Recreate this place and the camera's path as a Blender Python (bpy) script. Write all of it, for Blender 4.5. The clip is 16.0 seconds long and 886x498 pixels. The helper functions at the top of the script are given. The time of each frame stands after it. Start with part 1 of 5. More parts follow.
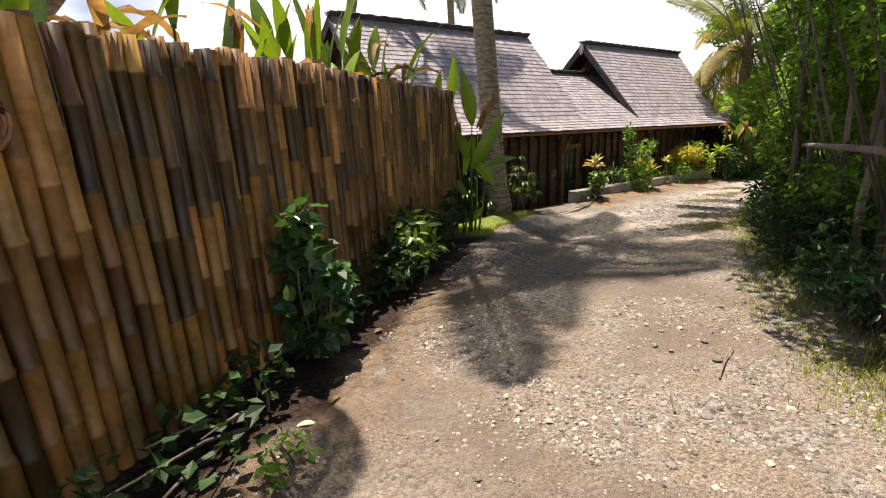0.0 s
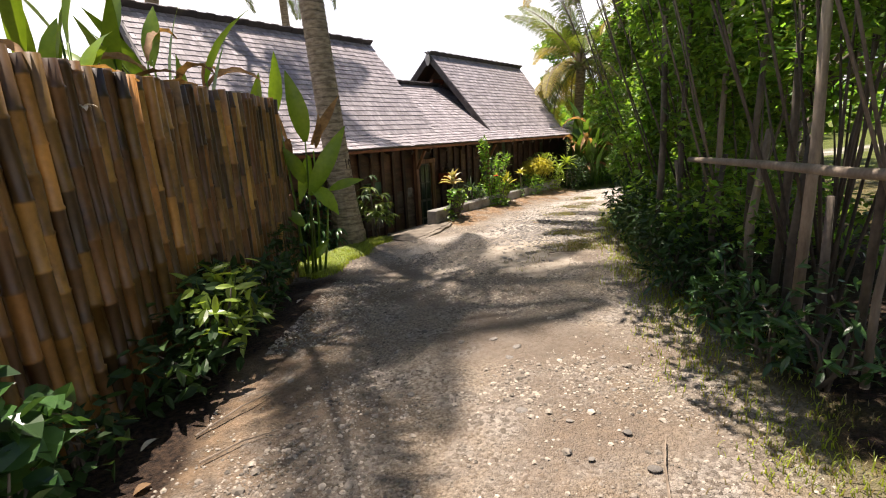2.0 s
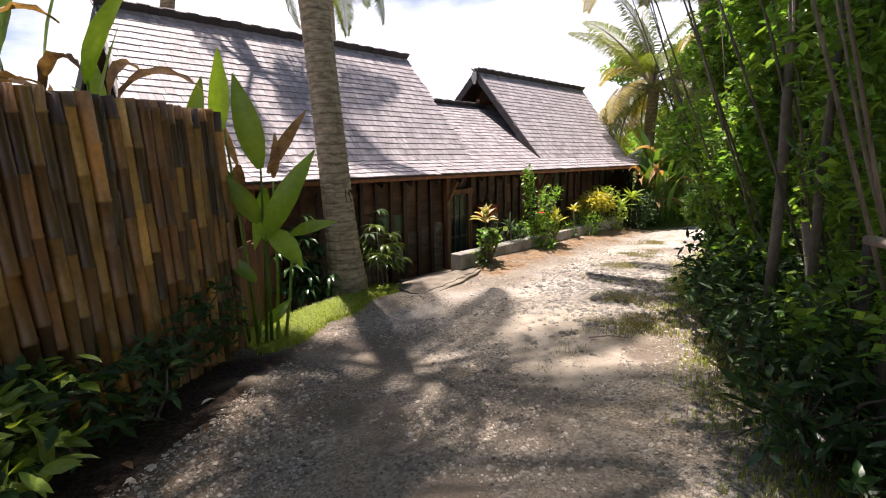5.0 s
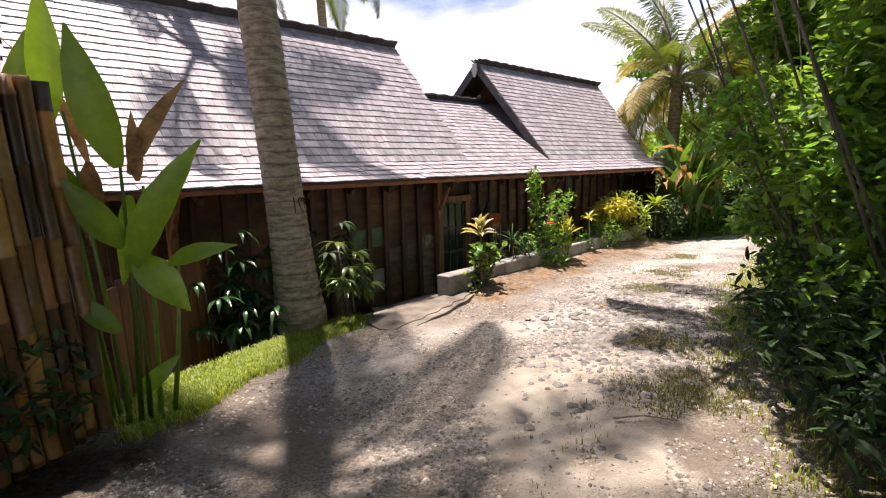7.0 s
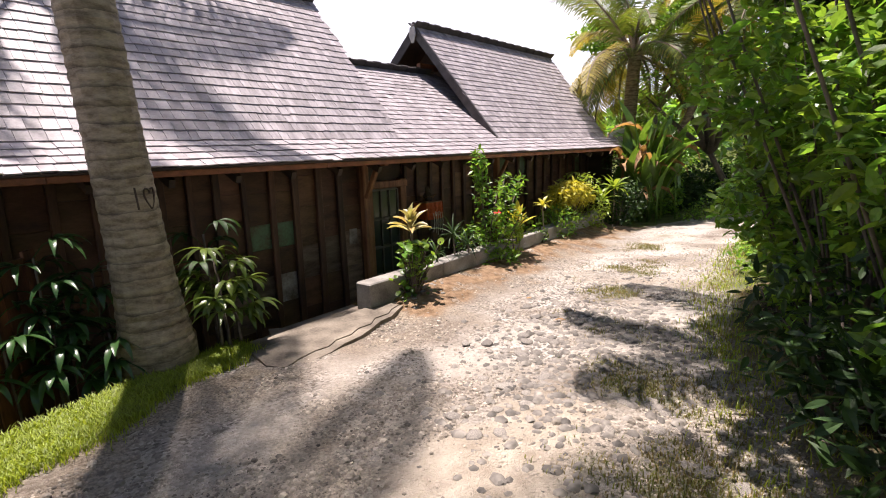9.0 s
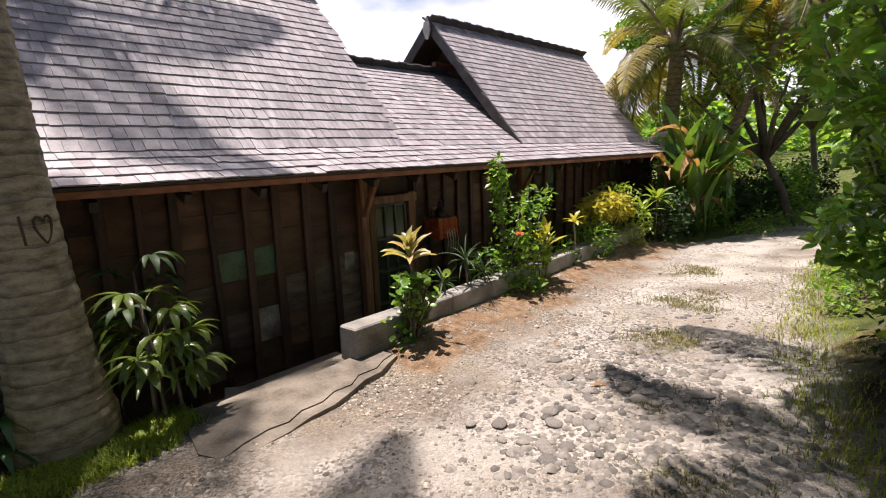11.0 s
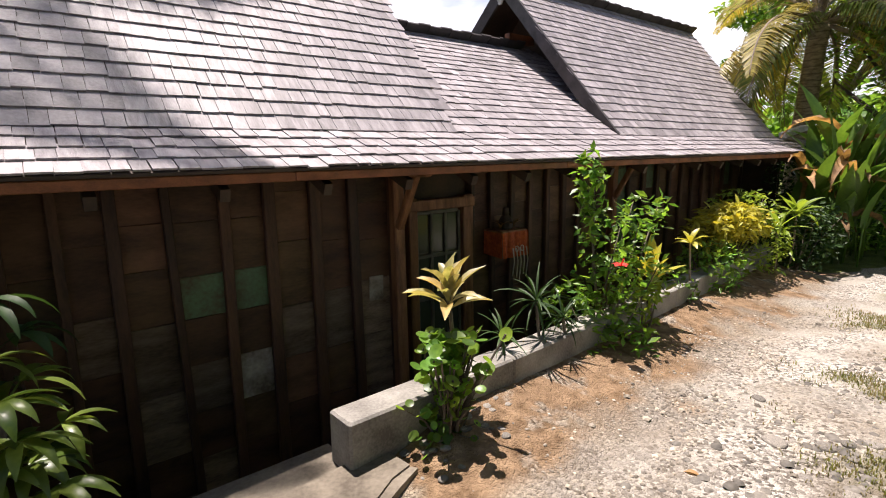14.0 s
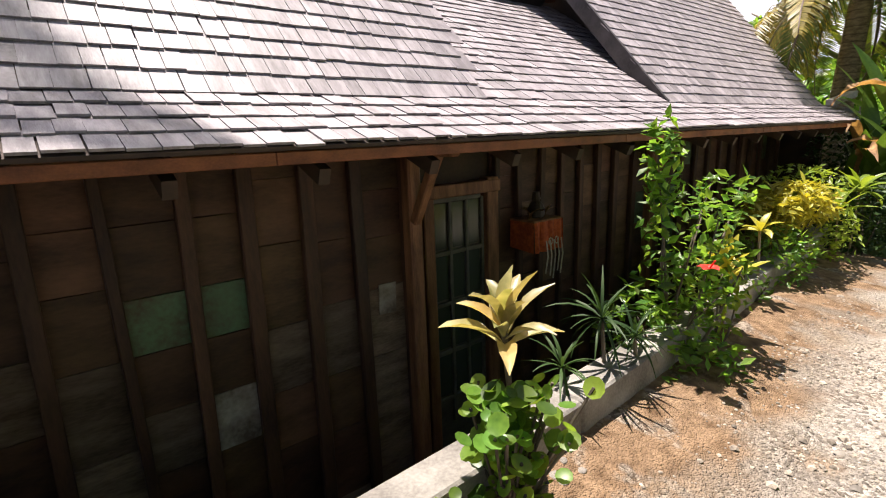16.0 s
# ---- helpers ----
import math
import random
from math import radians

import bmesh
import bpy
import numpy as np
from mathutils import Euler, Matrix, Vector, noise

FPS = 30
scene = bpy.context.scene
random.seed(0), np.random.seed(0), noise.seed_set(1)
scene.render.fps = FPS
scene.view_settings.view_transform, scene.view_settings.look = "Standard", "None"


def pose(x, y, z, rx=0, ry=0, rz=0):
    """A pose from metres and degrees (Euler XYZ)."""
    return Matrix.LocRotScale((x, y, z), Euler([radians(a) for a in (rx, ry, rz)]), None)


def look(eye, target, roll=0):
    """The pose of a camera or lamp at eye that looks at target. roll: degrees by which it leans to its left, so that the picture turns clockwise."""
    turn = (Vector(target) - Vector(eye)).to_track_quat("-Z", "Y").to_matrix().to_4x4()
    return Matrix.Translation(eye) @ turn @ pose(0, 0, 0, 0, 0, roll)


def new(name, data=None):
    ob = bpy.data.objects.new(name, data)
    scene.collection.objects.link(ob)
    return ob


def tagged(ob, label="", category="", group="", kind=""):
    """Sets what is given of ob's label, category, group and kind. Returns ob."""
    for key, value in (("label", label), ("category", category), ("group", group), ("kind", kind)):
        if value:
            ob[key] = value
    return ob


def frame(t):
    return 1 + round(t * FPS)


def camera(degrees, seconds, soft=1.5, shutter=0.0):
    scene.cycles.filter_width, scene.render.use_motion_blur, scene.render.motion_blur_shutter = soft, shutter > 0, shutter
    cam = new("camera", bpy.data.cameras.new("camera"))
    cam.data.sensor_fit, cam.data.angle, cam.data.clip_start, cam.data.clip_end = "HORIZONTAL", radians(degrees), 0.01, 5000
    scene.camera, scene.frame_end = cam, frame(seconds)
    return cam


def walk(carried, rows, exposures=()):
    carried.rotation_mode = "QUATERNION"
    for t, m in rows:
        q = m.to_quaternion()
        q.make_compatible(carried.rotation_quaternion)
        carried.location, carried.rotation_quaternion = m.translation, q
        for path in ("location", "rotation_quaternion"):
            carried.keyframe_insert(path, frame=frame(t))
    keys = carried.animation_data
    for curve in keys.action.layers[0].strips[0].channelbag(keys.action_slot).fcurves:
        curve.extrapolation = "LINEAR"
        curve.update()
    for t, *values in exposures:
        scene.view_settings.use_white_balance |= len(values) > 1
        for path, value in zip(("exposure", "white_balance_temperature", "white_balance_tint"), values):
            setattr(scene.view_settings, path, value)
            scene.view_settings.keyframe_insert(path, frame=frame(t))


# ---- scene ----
cam = camera(82.8, 16.0, soft=1.1)
PATH = [
    (0, (-0.075, -0.235, 1.535), (-0.041, 1.703, 1.041), -2.8),
    (0.5, (-0.043, 0.058, 1.54), (0.194, 1.984, 1.055), -3.2),
    (1, (0.066, 0.355, 1.521), (0.288, 2.284, 1.04), -3.9),
    (1.5, (0.189, 0.645, 1.51), (0.473, 2.565, 1.026), -4.1),
    (2, (0.248, 0.993, 1.53), (0.818, 2.851, 1.058), -3.4),
    (2.5, (0.404, 1.35, 1.516), (1.012, 3.192, 1.03), -3.4),
    (3, (0.582, 1.637, 1.535), (1.145, 3.503, 1.085), -2.4),
    (3.5, (0.746, 1.948, 1.538), (1.223, 3.839, 1.096), -2.8),
    (4, (0.972, 2.139, 1.539), (1.354, 4.059, 1.13), -2.8),
    (4.5, (1.118, 2.278, 1.546), (1.483, 4.206, 1.158), -1.9),
    (7, (1.901, 3.839, 1.423), (2.191, 5.787, 1.079), -2.3),
    (7.5, (2.0, 4.13, 1.375), (2.461, 6.039, 0.997), -2.4),
    (8, (2.149, 4.457, 1.392), (2.61, 6.362, 0.997), -2.7),
    (8.5, (2.308, 4.753, 1.382), (2.765, 6.652, 0.955), -2.4),
    (10.8, (2.855, 5.916, 1.368), (3.241, 7.838, 0.973), -2.9),
    (11, (2.892, 6.01, 1.372), (3.235, 7.941, 0.978), -2.9),
    (11.5, (3.006, 6.291, 1.341), (3.223, 8.241, 0.953), -3.0),
    (12, (3.022, 6.59, 1.34), (3.227, 8.541, 0.949), -3.7),
    (12.5, (3.106, 6.876, 1.334), (3.244, 8.833, 0.946), -3.3),
    (13, (3.206, 7.106, 1.336), (3.2, 9.066, 0.937), -1.4),
    (13.5, (3.212, 7.331, 1.329), (3.252, 9.294, 0.945), -1.5),
    (14, (3.221, 7.58, 1.297), (3.295, 9.539, 0.903), -1.8),
    (14.5, (3.226, 7.831, 1.285), (3.27, 9.784, 0.857), -1.6),
    (15, (3.144, 8.041, 1.27), (3.371, 9.979, 0.828), -3.0),
    (15.5, (3.062, 8.234, 1.268), (3.314, 10.162, 0.8), -2.4),
    (16, (3.047, 8.45, 1.256), (3.138, 10.391, 0.784), -2.8),
]
walk(cam, [(t, look(eye, target, roll)) for t, eye, target, roll in PATH], exposures=[(0, 0.95, 6700, 18), (2.5, 1.1, 6600, 19), (4, 1.18, 6500, 20), (8.5, 1.15, 6350, 24), (11, 0.86, 6350, 22), (14.5, 1.02, 6400, 20), (16, 1.12, 6450, 19)])

# ---- light ----
SUN = Vector((-0.09, 0.25, 0.96)).normalized()
world = bpy.data.worlds.new("sky")
scene.world = world
world.use_nodes = True
wn, wl = world.node_tree.nodes, world.node_tree.links
sky = wn.new("ShaderNodeTexSky")
sky.sky_type = "NISHITA"
sky.sun_disc = False
sky.sun_elevation = math.asin(SUN.z)
sky.sun_rotation = math.atan2(SUN.x, SUN.y)
sky.dust_density = 1.3
sky.ozone_density = 2.0
coord = wn.new("ShaderNodeTexCoord")
squash = wn.new("ShaderNodeMapping")
squash.inputs["Scale"].default_value = (1.0, 1.0, 2.6)
cloud = wn.new("ShaderNodeTexNoise")
cloud.inputs["Scale"].default_value = 1.7
cloud.inputs["Detail"].default_value = 8.0
cloud.inputs["Roughness"].default_value = 0.55
bank = wn.new("ShaderNodeMapRange")
bank.inputs["From Min"].default_value = 0.34
bank.inputs["From Max"].default_value = 0.64
cover = wn.new("ShaderNodeMix")
cover.data_type = "RGBA"
cover.inputs["B"].default_value = (21.0, 20.7, 20.4, 1)
wl.new(coord.outputs["Generated"], squash.inputs["Vector"])
wl.new(squash.outputs["Vector"], cloud.inputs["Vector"])
rise = wn.new("ShaderNodeSeparateXYZ")
haze = wn.new("ShaderNodeMath")
haze.operation = "MULTIPLY_ADD"
haze.inputs[1].default_value = -0.55
wl.new(coord.outputs["Generated"], rise.inputs[0])
wl.new(rise.outputs["Z"], haze.inputs[0])
wl.new(cloud.outputs["Fac"], haze.inputs[2])
wl.new(haze.outputs[0], bank.inputs["Value"])
wl.new(bank.outputs["Result"], cover.inputs["Factor"])
wl.new(sky.outputs["Color"], cover.inputs["A"])
wl.new(cover.outputs["Result"], wn["Background"].inputs["Color"])
wn["Background"].inputs["Strength"].default_value = 0.056
sun = new("sun", bpy.data.lights.new("sun", "SUN"))
sun.data.energy, sun.data.angle, sun.data.color = 5.0, radians(0.55), (1.0, 0.93, 0.81)
sun.matrix_world = look(SUN * 40, (0, 0, 0))


# ---- materials ----
def material(name, dark, light, scale=4.0, stretch=(1, 1, 1), rough=0.7, bump=0.2, fine=40.0, vary="", spread=0.3,
             through_light=0.0, gloss=0.5, space="Object", hue=0.0, rough_var=0.0):
    """A two-scale mottled surface. vary: 'object' or 'island' shifts brightness piece by piece."""
    m = bpy.data.materials.new(name)
    m.use_nodes = True
    n, l = m.node_tree.nodes, m.node_tree.links
    b = n["Principled BSDF"]
    tc = n.new("ShaderNodeTexCoord")
    mp = n.new("ShaderNodeMapping")
    mp.inputs["Scale"].default_value = stretch
    l.new(tc.outputs[space], mp.inputs["Vector"])
    big, small = n.new("ShaderNodeTexNoise"), n.new("ShaderNodeTexNoise")
    big.inputs["Scale"].default_value, small.inputs["Scale"].default_value = scale, fine
    big.inputs["Detail"].default_value, small.inputs["Detail"].default_value = 5, 3
    offset = None
    if vary:
        if vary == "object":
            info = n.new("ShaderNodeObjectInfo").outputs["Random"]
        else:
            info = n.new("ShaderNodeNewGeometry").outputs["Random Per Island"]
        offset = n.new("ShaderNodeVectorMath")
        offset.operation = "MULTIPLY_ADD"
        comb = n.new("ShaderNodeCombineXYZ")
        for k in range(3):
            l.new(info, comb.inputs[k])
        l.new(comb.outputs[0], offset.inputs[0])
        offset.inputs[1].default_value = (37, 53, 71)
        l.new(mp.outputs[0], offset.inputs[2])
    src = offset.outputs[0] if offset else mp.outputs[0]
    l.new(src, big.inputs["Vector"])
    l.new(src, small.inputs["Vector"])
    add = n.new("ShaderNodeMath")
    add.operation = "MULTIPLY_ADD"
    add.inputs[1].default_value = 0.35
    l.new(small.outputs["Fac"], add.inputs[0])
    l.new(big.outputs["Fac"], add.inputs[2])
    ramp = n.new("ShaderNodeMapRange")
    ramp.inputs["From Min"].default_value, ramp.inputs["From Max"].default_value = 0.45, 0.9
    l.new(add.outputs[0], ramp.inputs["Value"])
    mix = n.new("ShaderNodeMix")
    mix.data_type = "RGBA"
    mix.inputs["A"].default_value, mix.inputs["B"].default_value = (*dark, 1), (*light, 1)
    l.new(ramp.outputs["Result"], mix.inputs["Factor"])
    colour = mix.outputs["Result"]
    if vary:
        hsv = n.new("ShaderNodeHueSaturation")
        mr = n.new("ShaderNodeMapRange")
        mr.inputs["To Min"].default_value, mr.inputs["To Max"].default_value = 1 - spread, 1 + spread
        l.new(info, mr.inputs["Value"])
        l.new(mr.outputs["Result"], hsv.inputs["Value"])
        if hue:
            mh = n.new("ShaderNodeMapRange")
            mh.inputs["To Min"].default_value, mh.inputs["To Max"].default_value = 0.5 - hue, 0.5 + hue
            fr = n.new("ShaderNodeMath")
            fr.operation = "FRACT"
            mu = n.new("ShaderNodeMath")
            mu.operation = "MULTIPLY"
            mu.inputs[1].default_value = 17.3
            l.new(info, mu.inputs[0])
            l.new(mu.outputs[0], fr.inputs[0])
            l.new(fr.outputs[0], mh.inputs["Value"])
            l.new(mh.outputs["Result"], hsv.inputs["Hue"])
        l.new(colour, hsv.inputs["Color"])
        colour = hsv.outputs["Color"]
    l.new(colour, b.inputs["Base Color"])
    b.inputs["Roughness"].default_value = rough
    b.inputs["Specular IOR Level"].default_value = gloss
    if rough_var:
        rr = n.new("ShaderNodeMapRange")
        rr.inputs["To Min"].default_value, rr.inputs["To Max"].default_value = rough - rough_var, rough + rough_var
        l.new(big.outputs["Fac"], rr.inputs["Value"])
        l.new(rr.outputs["Result"], b.inputs["Roughness"])
    if bump:
        bp = n.new("ShaderNodeBump")
        bp.inputs["Strength"].default_value = bump
        bp.inputs["Distance"].default_value = 0.01
        l.new(add.outputs[0], bp.inputs["Height"])
        l.new(bp.outputs["Normal"], b.inputs["Normal"])
    if through_light:
        tr = n.new("ShaderNodeBsdfTranslucent")
        ms = n.new("ShaderNodeMixShader")
        ms.inputs[0].default_value = through_light
        bright = n.new("ShaderNodeMix")
        bright.data_type, bright.blend_type = "RGBA", "MULTIPLY"
        bright.inputs["Factor"].default_value = 1.0
        bright.inputs["B"].default_value = (2.2, 2.0, 1.0, 1)
        l.new(colour, bright.inputs["A"])
        l.new(bright.outputs["Result"], tr.inputs["Color"])
        l.new(b.outputs[0], ms.inputs[1])
        l.new(tr.outputs[0], ms.inputs[2])
        l.new(ms.outputs[0], n["Material Output"].inputs["Surface"])
    return m


BAMBOO = material("bamboo", (0.1, 0.056, 0.013), (0.42, 0.22, 0.05), 2.6, (1, 1, 0.9), 0.42, 0.15, 30, "object", 0.35, hue=0.012)
bn, bl = BAMBOO.node_tree.nodes, BAMBOO.node_tree.links
tone = bn.new("ShaderNodeVertexColor")
tone.layer_name = "tone"
blot = bn.new("ShaderNodeMix")
blot.data_type, blot.blend_type = "RGBA", "MULTIPLY"
blot.inputs["Factor"].default_value = 1.0
bsock = bn["Principled BSDF"].inputs["Base Color"]
bl.new(bsock.links[0].from_socket, blot.inputs["A"])
bl.new(tone.outputs["Color"], blot.inputs["B"])
bl.new(blot.outputs["Result"], bsock)
BAMBOO_NODE = material("bamboo_node", (0.03, 0.02, 0.01), (0.2, 0.12, 0.05), 8, rough=0.6)
SHINGLE_OB = material("shingle", (0.18, 0.16, 0.165), (0.4, 0.365, 0.38), 9, (2.5, 0.5, 1), 0.6, 0.25, 60, "object", 0.2, gloss=0.6)
SHINGLE = material("shingle_field", (0.18, 0.16, 0.165), (0.41, 0.37, 0.385), 5, (1, 1, 1), 0.6, 0.3, 60, "island", 0.24, gloss=0.6)
RIDGE = material("ridge_wood", (0.03, 0.026, 0.026), (0.08, 0.07, 0.07), 6, rough=0.6)
PLANK = material("old_plank", (0.042, 0.02, 0.0095), (0.165, 0.086, 0.044), 2.6, (1, 1, 3), 0.65, 0.5, 24, "object", 0.4, hue=0.014)
PLANK_WORN = material("bleached_plank", (0.08, 0.048, 0.028), (0.27, 0.195, 0.135), 3.0, (1, 1, 4), 0.7, 0.5, 24, "object", 0.35)
PLANK_RED = material("reddish_board", (0.07, 0.026, 0.012), (0.22, 0.085, 0.035), 3, (3, 3, 0.6), 0.65, 0.4, 30, "object", 0.3)
PLANK_GREEN = material("green_painted_plank", (0.08, 0.055, 0.03), (0.12, 0.25, 0.13), 5, rough=0.6, vary="object", spread=0.2)
PLANK_PALE = material("pale_painted_plank", (0.14, 0.1, 0.07), (0.55, 0.5, 0.42), 6, rough=0.7, vary="object", spread=0.2)
BATTEN = material("dark_batten", (0.026, 0.013, 0.008), (0.12, 0.058, 0.03), 3, (3, 3, 0.6), 0.6, 0.4, 30, "object", 0.3)
POST = material("post_wood", (0.11, 0.045, 0.02), (0.4, 0.19, 0.085), 4, (4, 4, 0.6), 0.6, 0.4, 40)
FASCIA = material("fascia_wood", (0.12, 0.04, 0.016), (0.33, 0.115, 0.042), 3, (0.5, 4, 4), 0.6, 0.3, 40)
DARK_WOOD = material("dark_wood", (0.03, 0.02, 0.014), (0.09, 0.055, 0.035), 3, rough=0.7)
DOOR_PAINT = material("door_paint", (0.07, 0.07, 0.055), (0.16, 0.15, 0.11), 5, rough=0.6)
CONCRETE = material("concrete", (0.11, 0.1, 0.088), (0.4, 0.38, 0.34), 3, rough=0.85, bump=0.5, fine=70)
CONCRETE_DARK = material("worn_concrete", (0.072, 0.057, 0.041), (0.25, 0.213, 0.163), 4, rough=0.85, bump=0.5, fine=50)
STONE = material("stone", (0.08, 0.072, 0.063), (0.31, 0.28, 0.24), 9, rough=0.8, bump=0.4, vary="object", spread=0.35)
COBBLE = material("cobble", (0.06, 0.053, 0.045), (0.25, 0.225, 0.19), 14, rough=0.75, bump=0.2, vary="island", spread=0.45)
PEBBLE = material("pebble", (0.1, 0.084, 0.064), (0.49, 0.425, 0.34), 12, rough=0.8, bump=0.2, vary="island", spread=0.55)
TRUNK = material("palm_bark", (0.135, 0.102, 0.062), (0.45, 0.37, 0.255), 9, (1, 1, 2.6), 0.85, 0.5, 60)
# leaf scars: dark uneven rings round the bark
tn, tl = TRUNK.node_tree.nodes, TRUNK.node_tree.links
ring_wave = tn.new("ShaderNodeTexWave")
ring_wave.bands_direction = "Z"
ring_wave.wave_profile = "SAW"
for key, value in (("Scale", 2.6), ("Distortion", 1.6), ("Detail", 3.0), ("Detail Scale", 2.2)):
    ring_wave.inputs[key].default_value = value
tl.new(next(q for q in tn if q.type == "TEX_COORD").outputs["Object"], ring_wave.inputs["Vector"])
scar = tn.new("ShaderNodeMapRange")
scar.inputs["From Min"].default_value, scar.inputs["From Max"].default_value = 0.0, 0.22
scar.inputs["To Min"].default_value = 0.45
tl.new(ring_wave.outputs["Fac"], scar.inputs["Value"])
scar_mix = tn.new("ShaderNodeMix")
scar_mix.data_type, scar_mix.blend_type = "RGBA", "MULTIPLY"
scar_mix.inputs["Factor"].default_value = 1.0
trunk_base = tn["Principled BSDF"].inputs["Base Color"]
tl.new(trunk_base.links[0].from_socket, scar_mix.inputs["A"])
tl.new(scar.outputs["Result"], scar_mix.inputs["B"])
tl.new(scar_mix.outputs["Result"], trunk_base)
BARK = material("grey_bark", (0.05, 0.04, 0.03), (0.2, 0.16, 0.12), 5, (1, 1, 0.6), 0.85, 0.6, 40, "object", 0.3)
STICK = material("bare_stick", (0.12, 0.09, 0.06), (0.34, 0.27, 0.2), 4, (2, 2, 0.6), 0.8, 0.4, 40, "object", 0.3)
GRASS = material("grass", (0.15, 0.21, 0.016), (0.33, 0.4, 0.05), 3, rough=0.5, bump=0, vary="island", spread=0.35, through_light=0.35)
TURF = material("lane_turf", (0.075, 0.09, 0.016), (0.2, 0.21, 0.045), 3, rough=0.6, bump=0, vary="island", spread=0.35, through_light=0.25)
DRY = material("dry_grass", (0.13, 0.1, 0.04), (0.3, 0.25, 0.11), 3, rough=0.6, bump=0, vary="island", spread=0.35, through_light=0.25)
LEAF = material("hedge_leaf", (0.055, 0.13, 0.017), (0.19, 0.33, 0.05), 2, rough=0.38, bump=0, vary="island", spread=0.5, through_light=0.45, hue=0.02)
# dark green for dark-leaved plants and for foliage painted as shaded
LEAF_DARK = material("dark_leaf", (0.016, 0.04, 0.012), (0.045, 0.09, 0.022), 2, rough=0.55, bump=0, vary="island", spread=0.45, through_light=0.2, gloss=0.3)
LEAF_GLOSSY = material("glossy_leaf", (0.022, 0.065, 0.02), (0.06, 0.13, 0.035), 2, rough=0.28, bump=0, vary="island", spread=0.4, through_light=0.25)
PALM_LEAF = material("lady_palm_leaf", (0.048, 0.092, 0.013), (0.18, 0.24, 0.042), 3, rough=0.33, bump=0, vary="object", spread=0.35, through_light=0.25)
LEAF_LIME = material("lime_leaf", (0.12, 0.2, 0.02), (0.25, 0.33, 0.05), 2, rough=0.4, bump=0, vary="island", spread=0.35, through_light=0.35)
LEAF_YELLOW = material("yellow_leaf", (0.24, 0.25, 0.025), (0.5, 0.45, 0.06), 2, rough=0.4, bump=0, vary="island", spread=0.3, through_light=0.3)
HELICONIA = material("heliconia_leaf", (0.075, 0.15, 0.01), (0.2, 0.31, 0.03), 1.6, rough=0.35, bump=0.1, fine=24, vary="object", spread=0.4, through_light=0.36)
BANANA = material("banana_leaf", (0.05, 0.115, 0.015), (0.14, 0.25, 0.04), 1.6, rough=0.35, bump=0.1, fine=24, vary="object", spread=0.35, through_light=0.3)
DEAD_LEAF = material("withered_leaf", (0.1, 0.055, 0.025), (0.4, 0.24, 0.11), 6, rough=0.8, bump=0.3, vary="object", spread=0.4, through_light=0.25)
CORDYLINE_YOUNG = material("young_cordyline_leaf", (0.36, 0.24, 0.06), (0.62, 0.5, 0.24), 7, (1, 1, 1), 0.4, 0.1, 20, "object", 0.2, 0.3)
CORDYLINE = material("cordyline_leaf", (0.16, 0.17, 0.04), (0.55, 0.48, 0.24), 5, (1, 1, 1), 0.4, 0.1, 20, "object", 0.3, 0.25, hue=0.03)
FROND = material("palm_frond", (0.05, 0.085, 0.01), (0.15, 0.19, 0.03), 1.2, rough=0.4, bump=0, vary="island", spread=0.35, through_light=0.3, hue=0.02)
FROND_YELLOW = material("yellow_frond", (0.19, 0.16, 0.025), (0.38, 0.31, 0.08), 1.2, rough=0.45, bump=0, vary="island", spread=0.3, through_light=0.3)
RED = material("red_cloth", (0.32, 0.05, 0.012), (0.6, 0.13, 0.03), 20, rough=0.8, bump=0.3)
FLOWER = material("red_petal", (0.6, 0.02, 0.015), (0.8, 0.06, 0.03), 10, rough=0.5, bump=0, through_light=0.2)
CREAM = material("cream_cloth", (0.5, 0.42, 0.3), (0.7, 0.64, 0.5), 20, rough=0.8)
WHITE = material("white_carving", (0.4, 0.38, 0.36), (0.65, 0.63, 0.6), 9, rough=0.7)
GLASS = bpy.data.materials.new("dusty_glass")
GLASS.use_nodes = True
GLASS.node_tree.nodes["Principled BSDF"].inputs["Base Color"].default_value = (0.06, 0.075, 0.06, 1)
GLASS.node_tree.nodes["Principled BSDF"].inputs["Roughness"].default_value = 0.15

# The ground: coral gravel, trodden earth and turf by painted masks
GROUND = bpy.data.materials.new("coral_road")
GROUND.use_nodes = True
gn, gl = GROUND.node_tree.nodes, GROUND.node_tree.links
gb = gn["Principled BSDF"]
gb.inputs["Roughness"].default_value = 0.9
gb.inputs["Specular IOR Level"].default_value = 0.25
gtc = gn.new("ShaderNodeTexCoord")


def gnoise(scale, detail=4):
    t = gn.new("ShaderNodeTexNoise")
    t.inputs["Scale"].default_value, t.inputs["Detail"].default_value = scale, detail
    gl.new(gtc.outputs["Object"], t.inputs["Vector"])
    return t.outputs["Fac"]


def gmix(fac, a, b):
    t = gn.new("ShaderNodeMix")
    t.data_type = "RGBA"
    for sock, v in (("Factor", fac), ("A", a), ("B", b)):
        if isinstance(v, tuple):
            t.inputs[sock].default_value = (*v, 1)
        else:
            gl.new(v, t.inputs[sock])
    return t.outputs["Result"]


def grange(v, lo, hi):
    t = gn.new("ShaderNodeMapRange")
    t.inputs["From Min"].default_value, t.inputs["From Max"].default_value = lo, hi
    gl.new(v, t.inputs["Value"])
    return t.outputs["Result"]


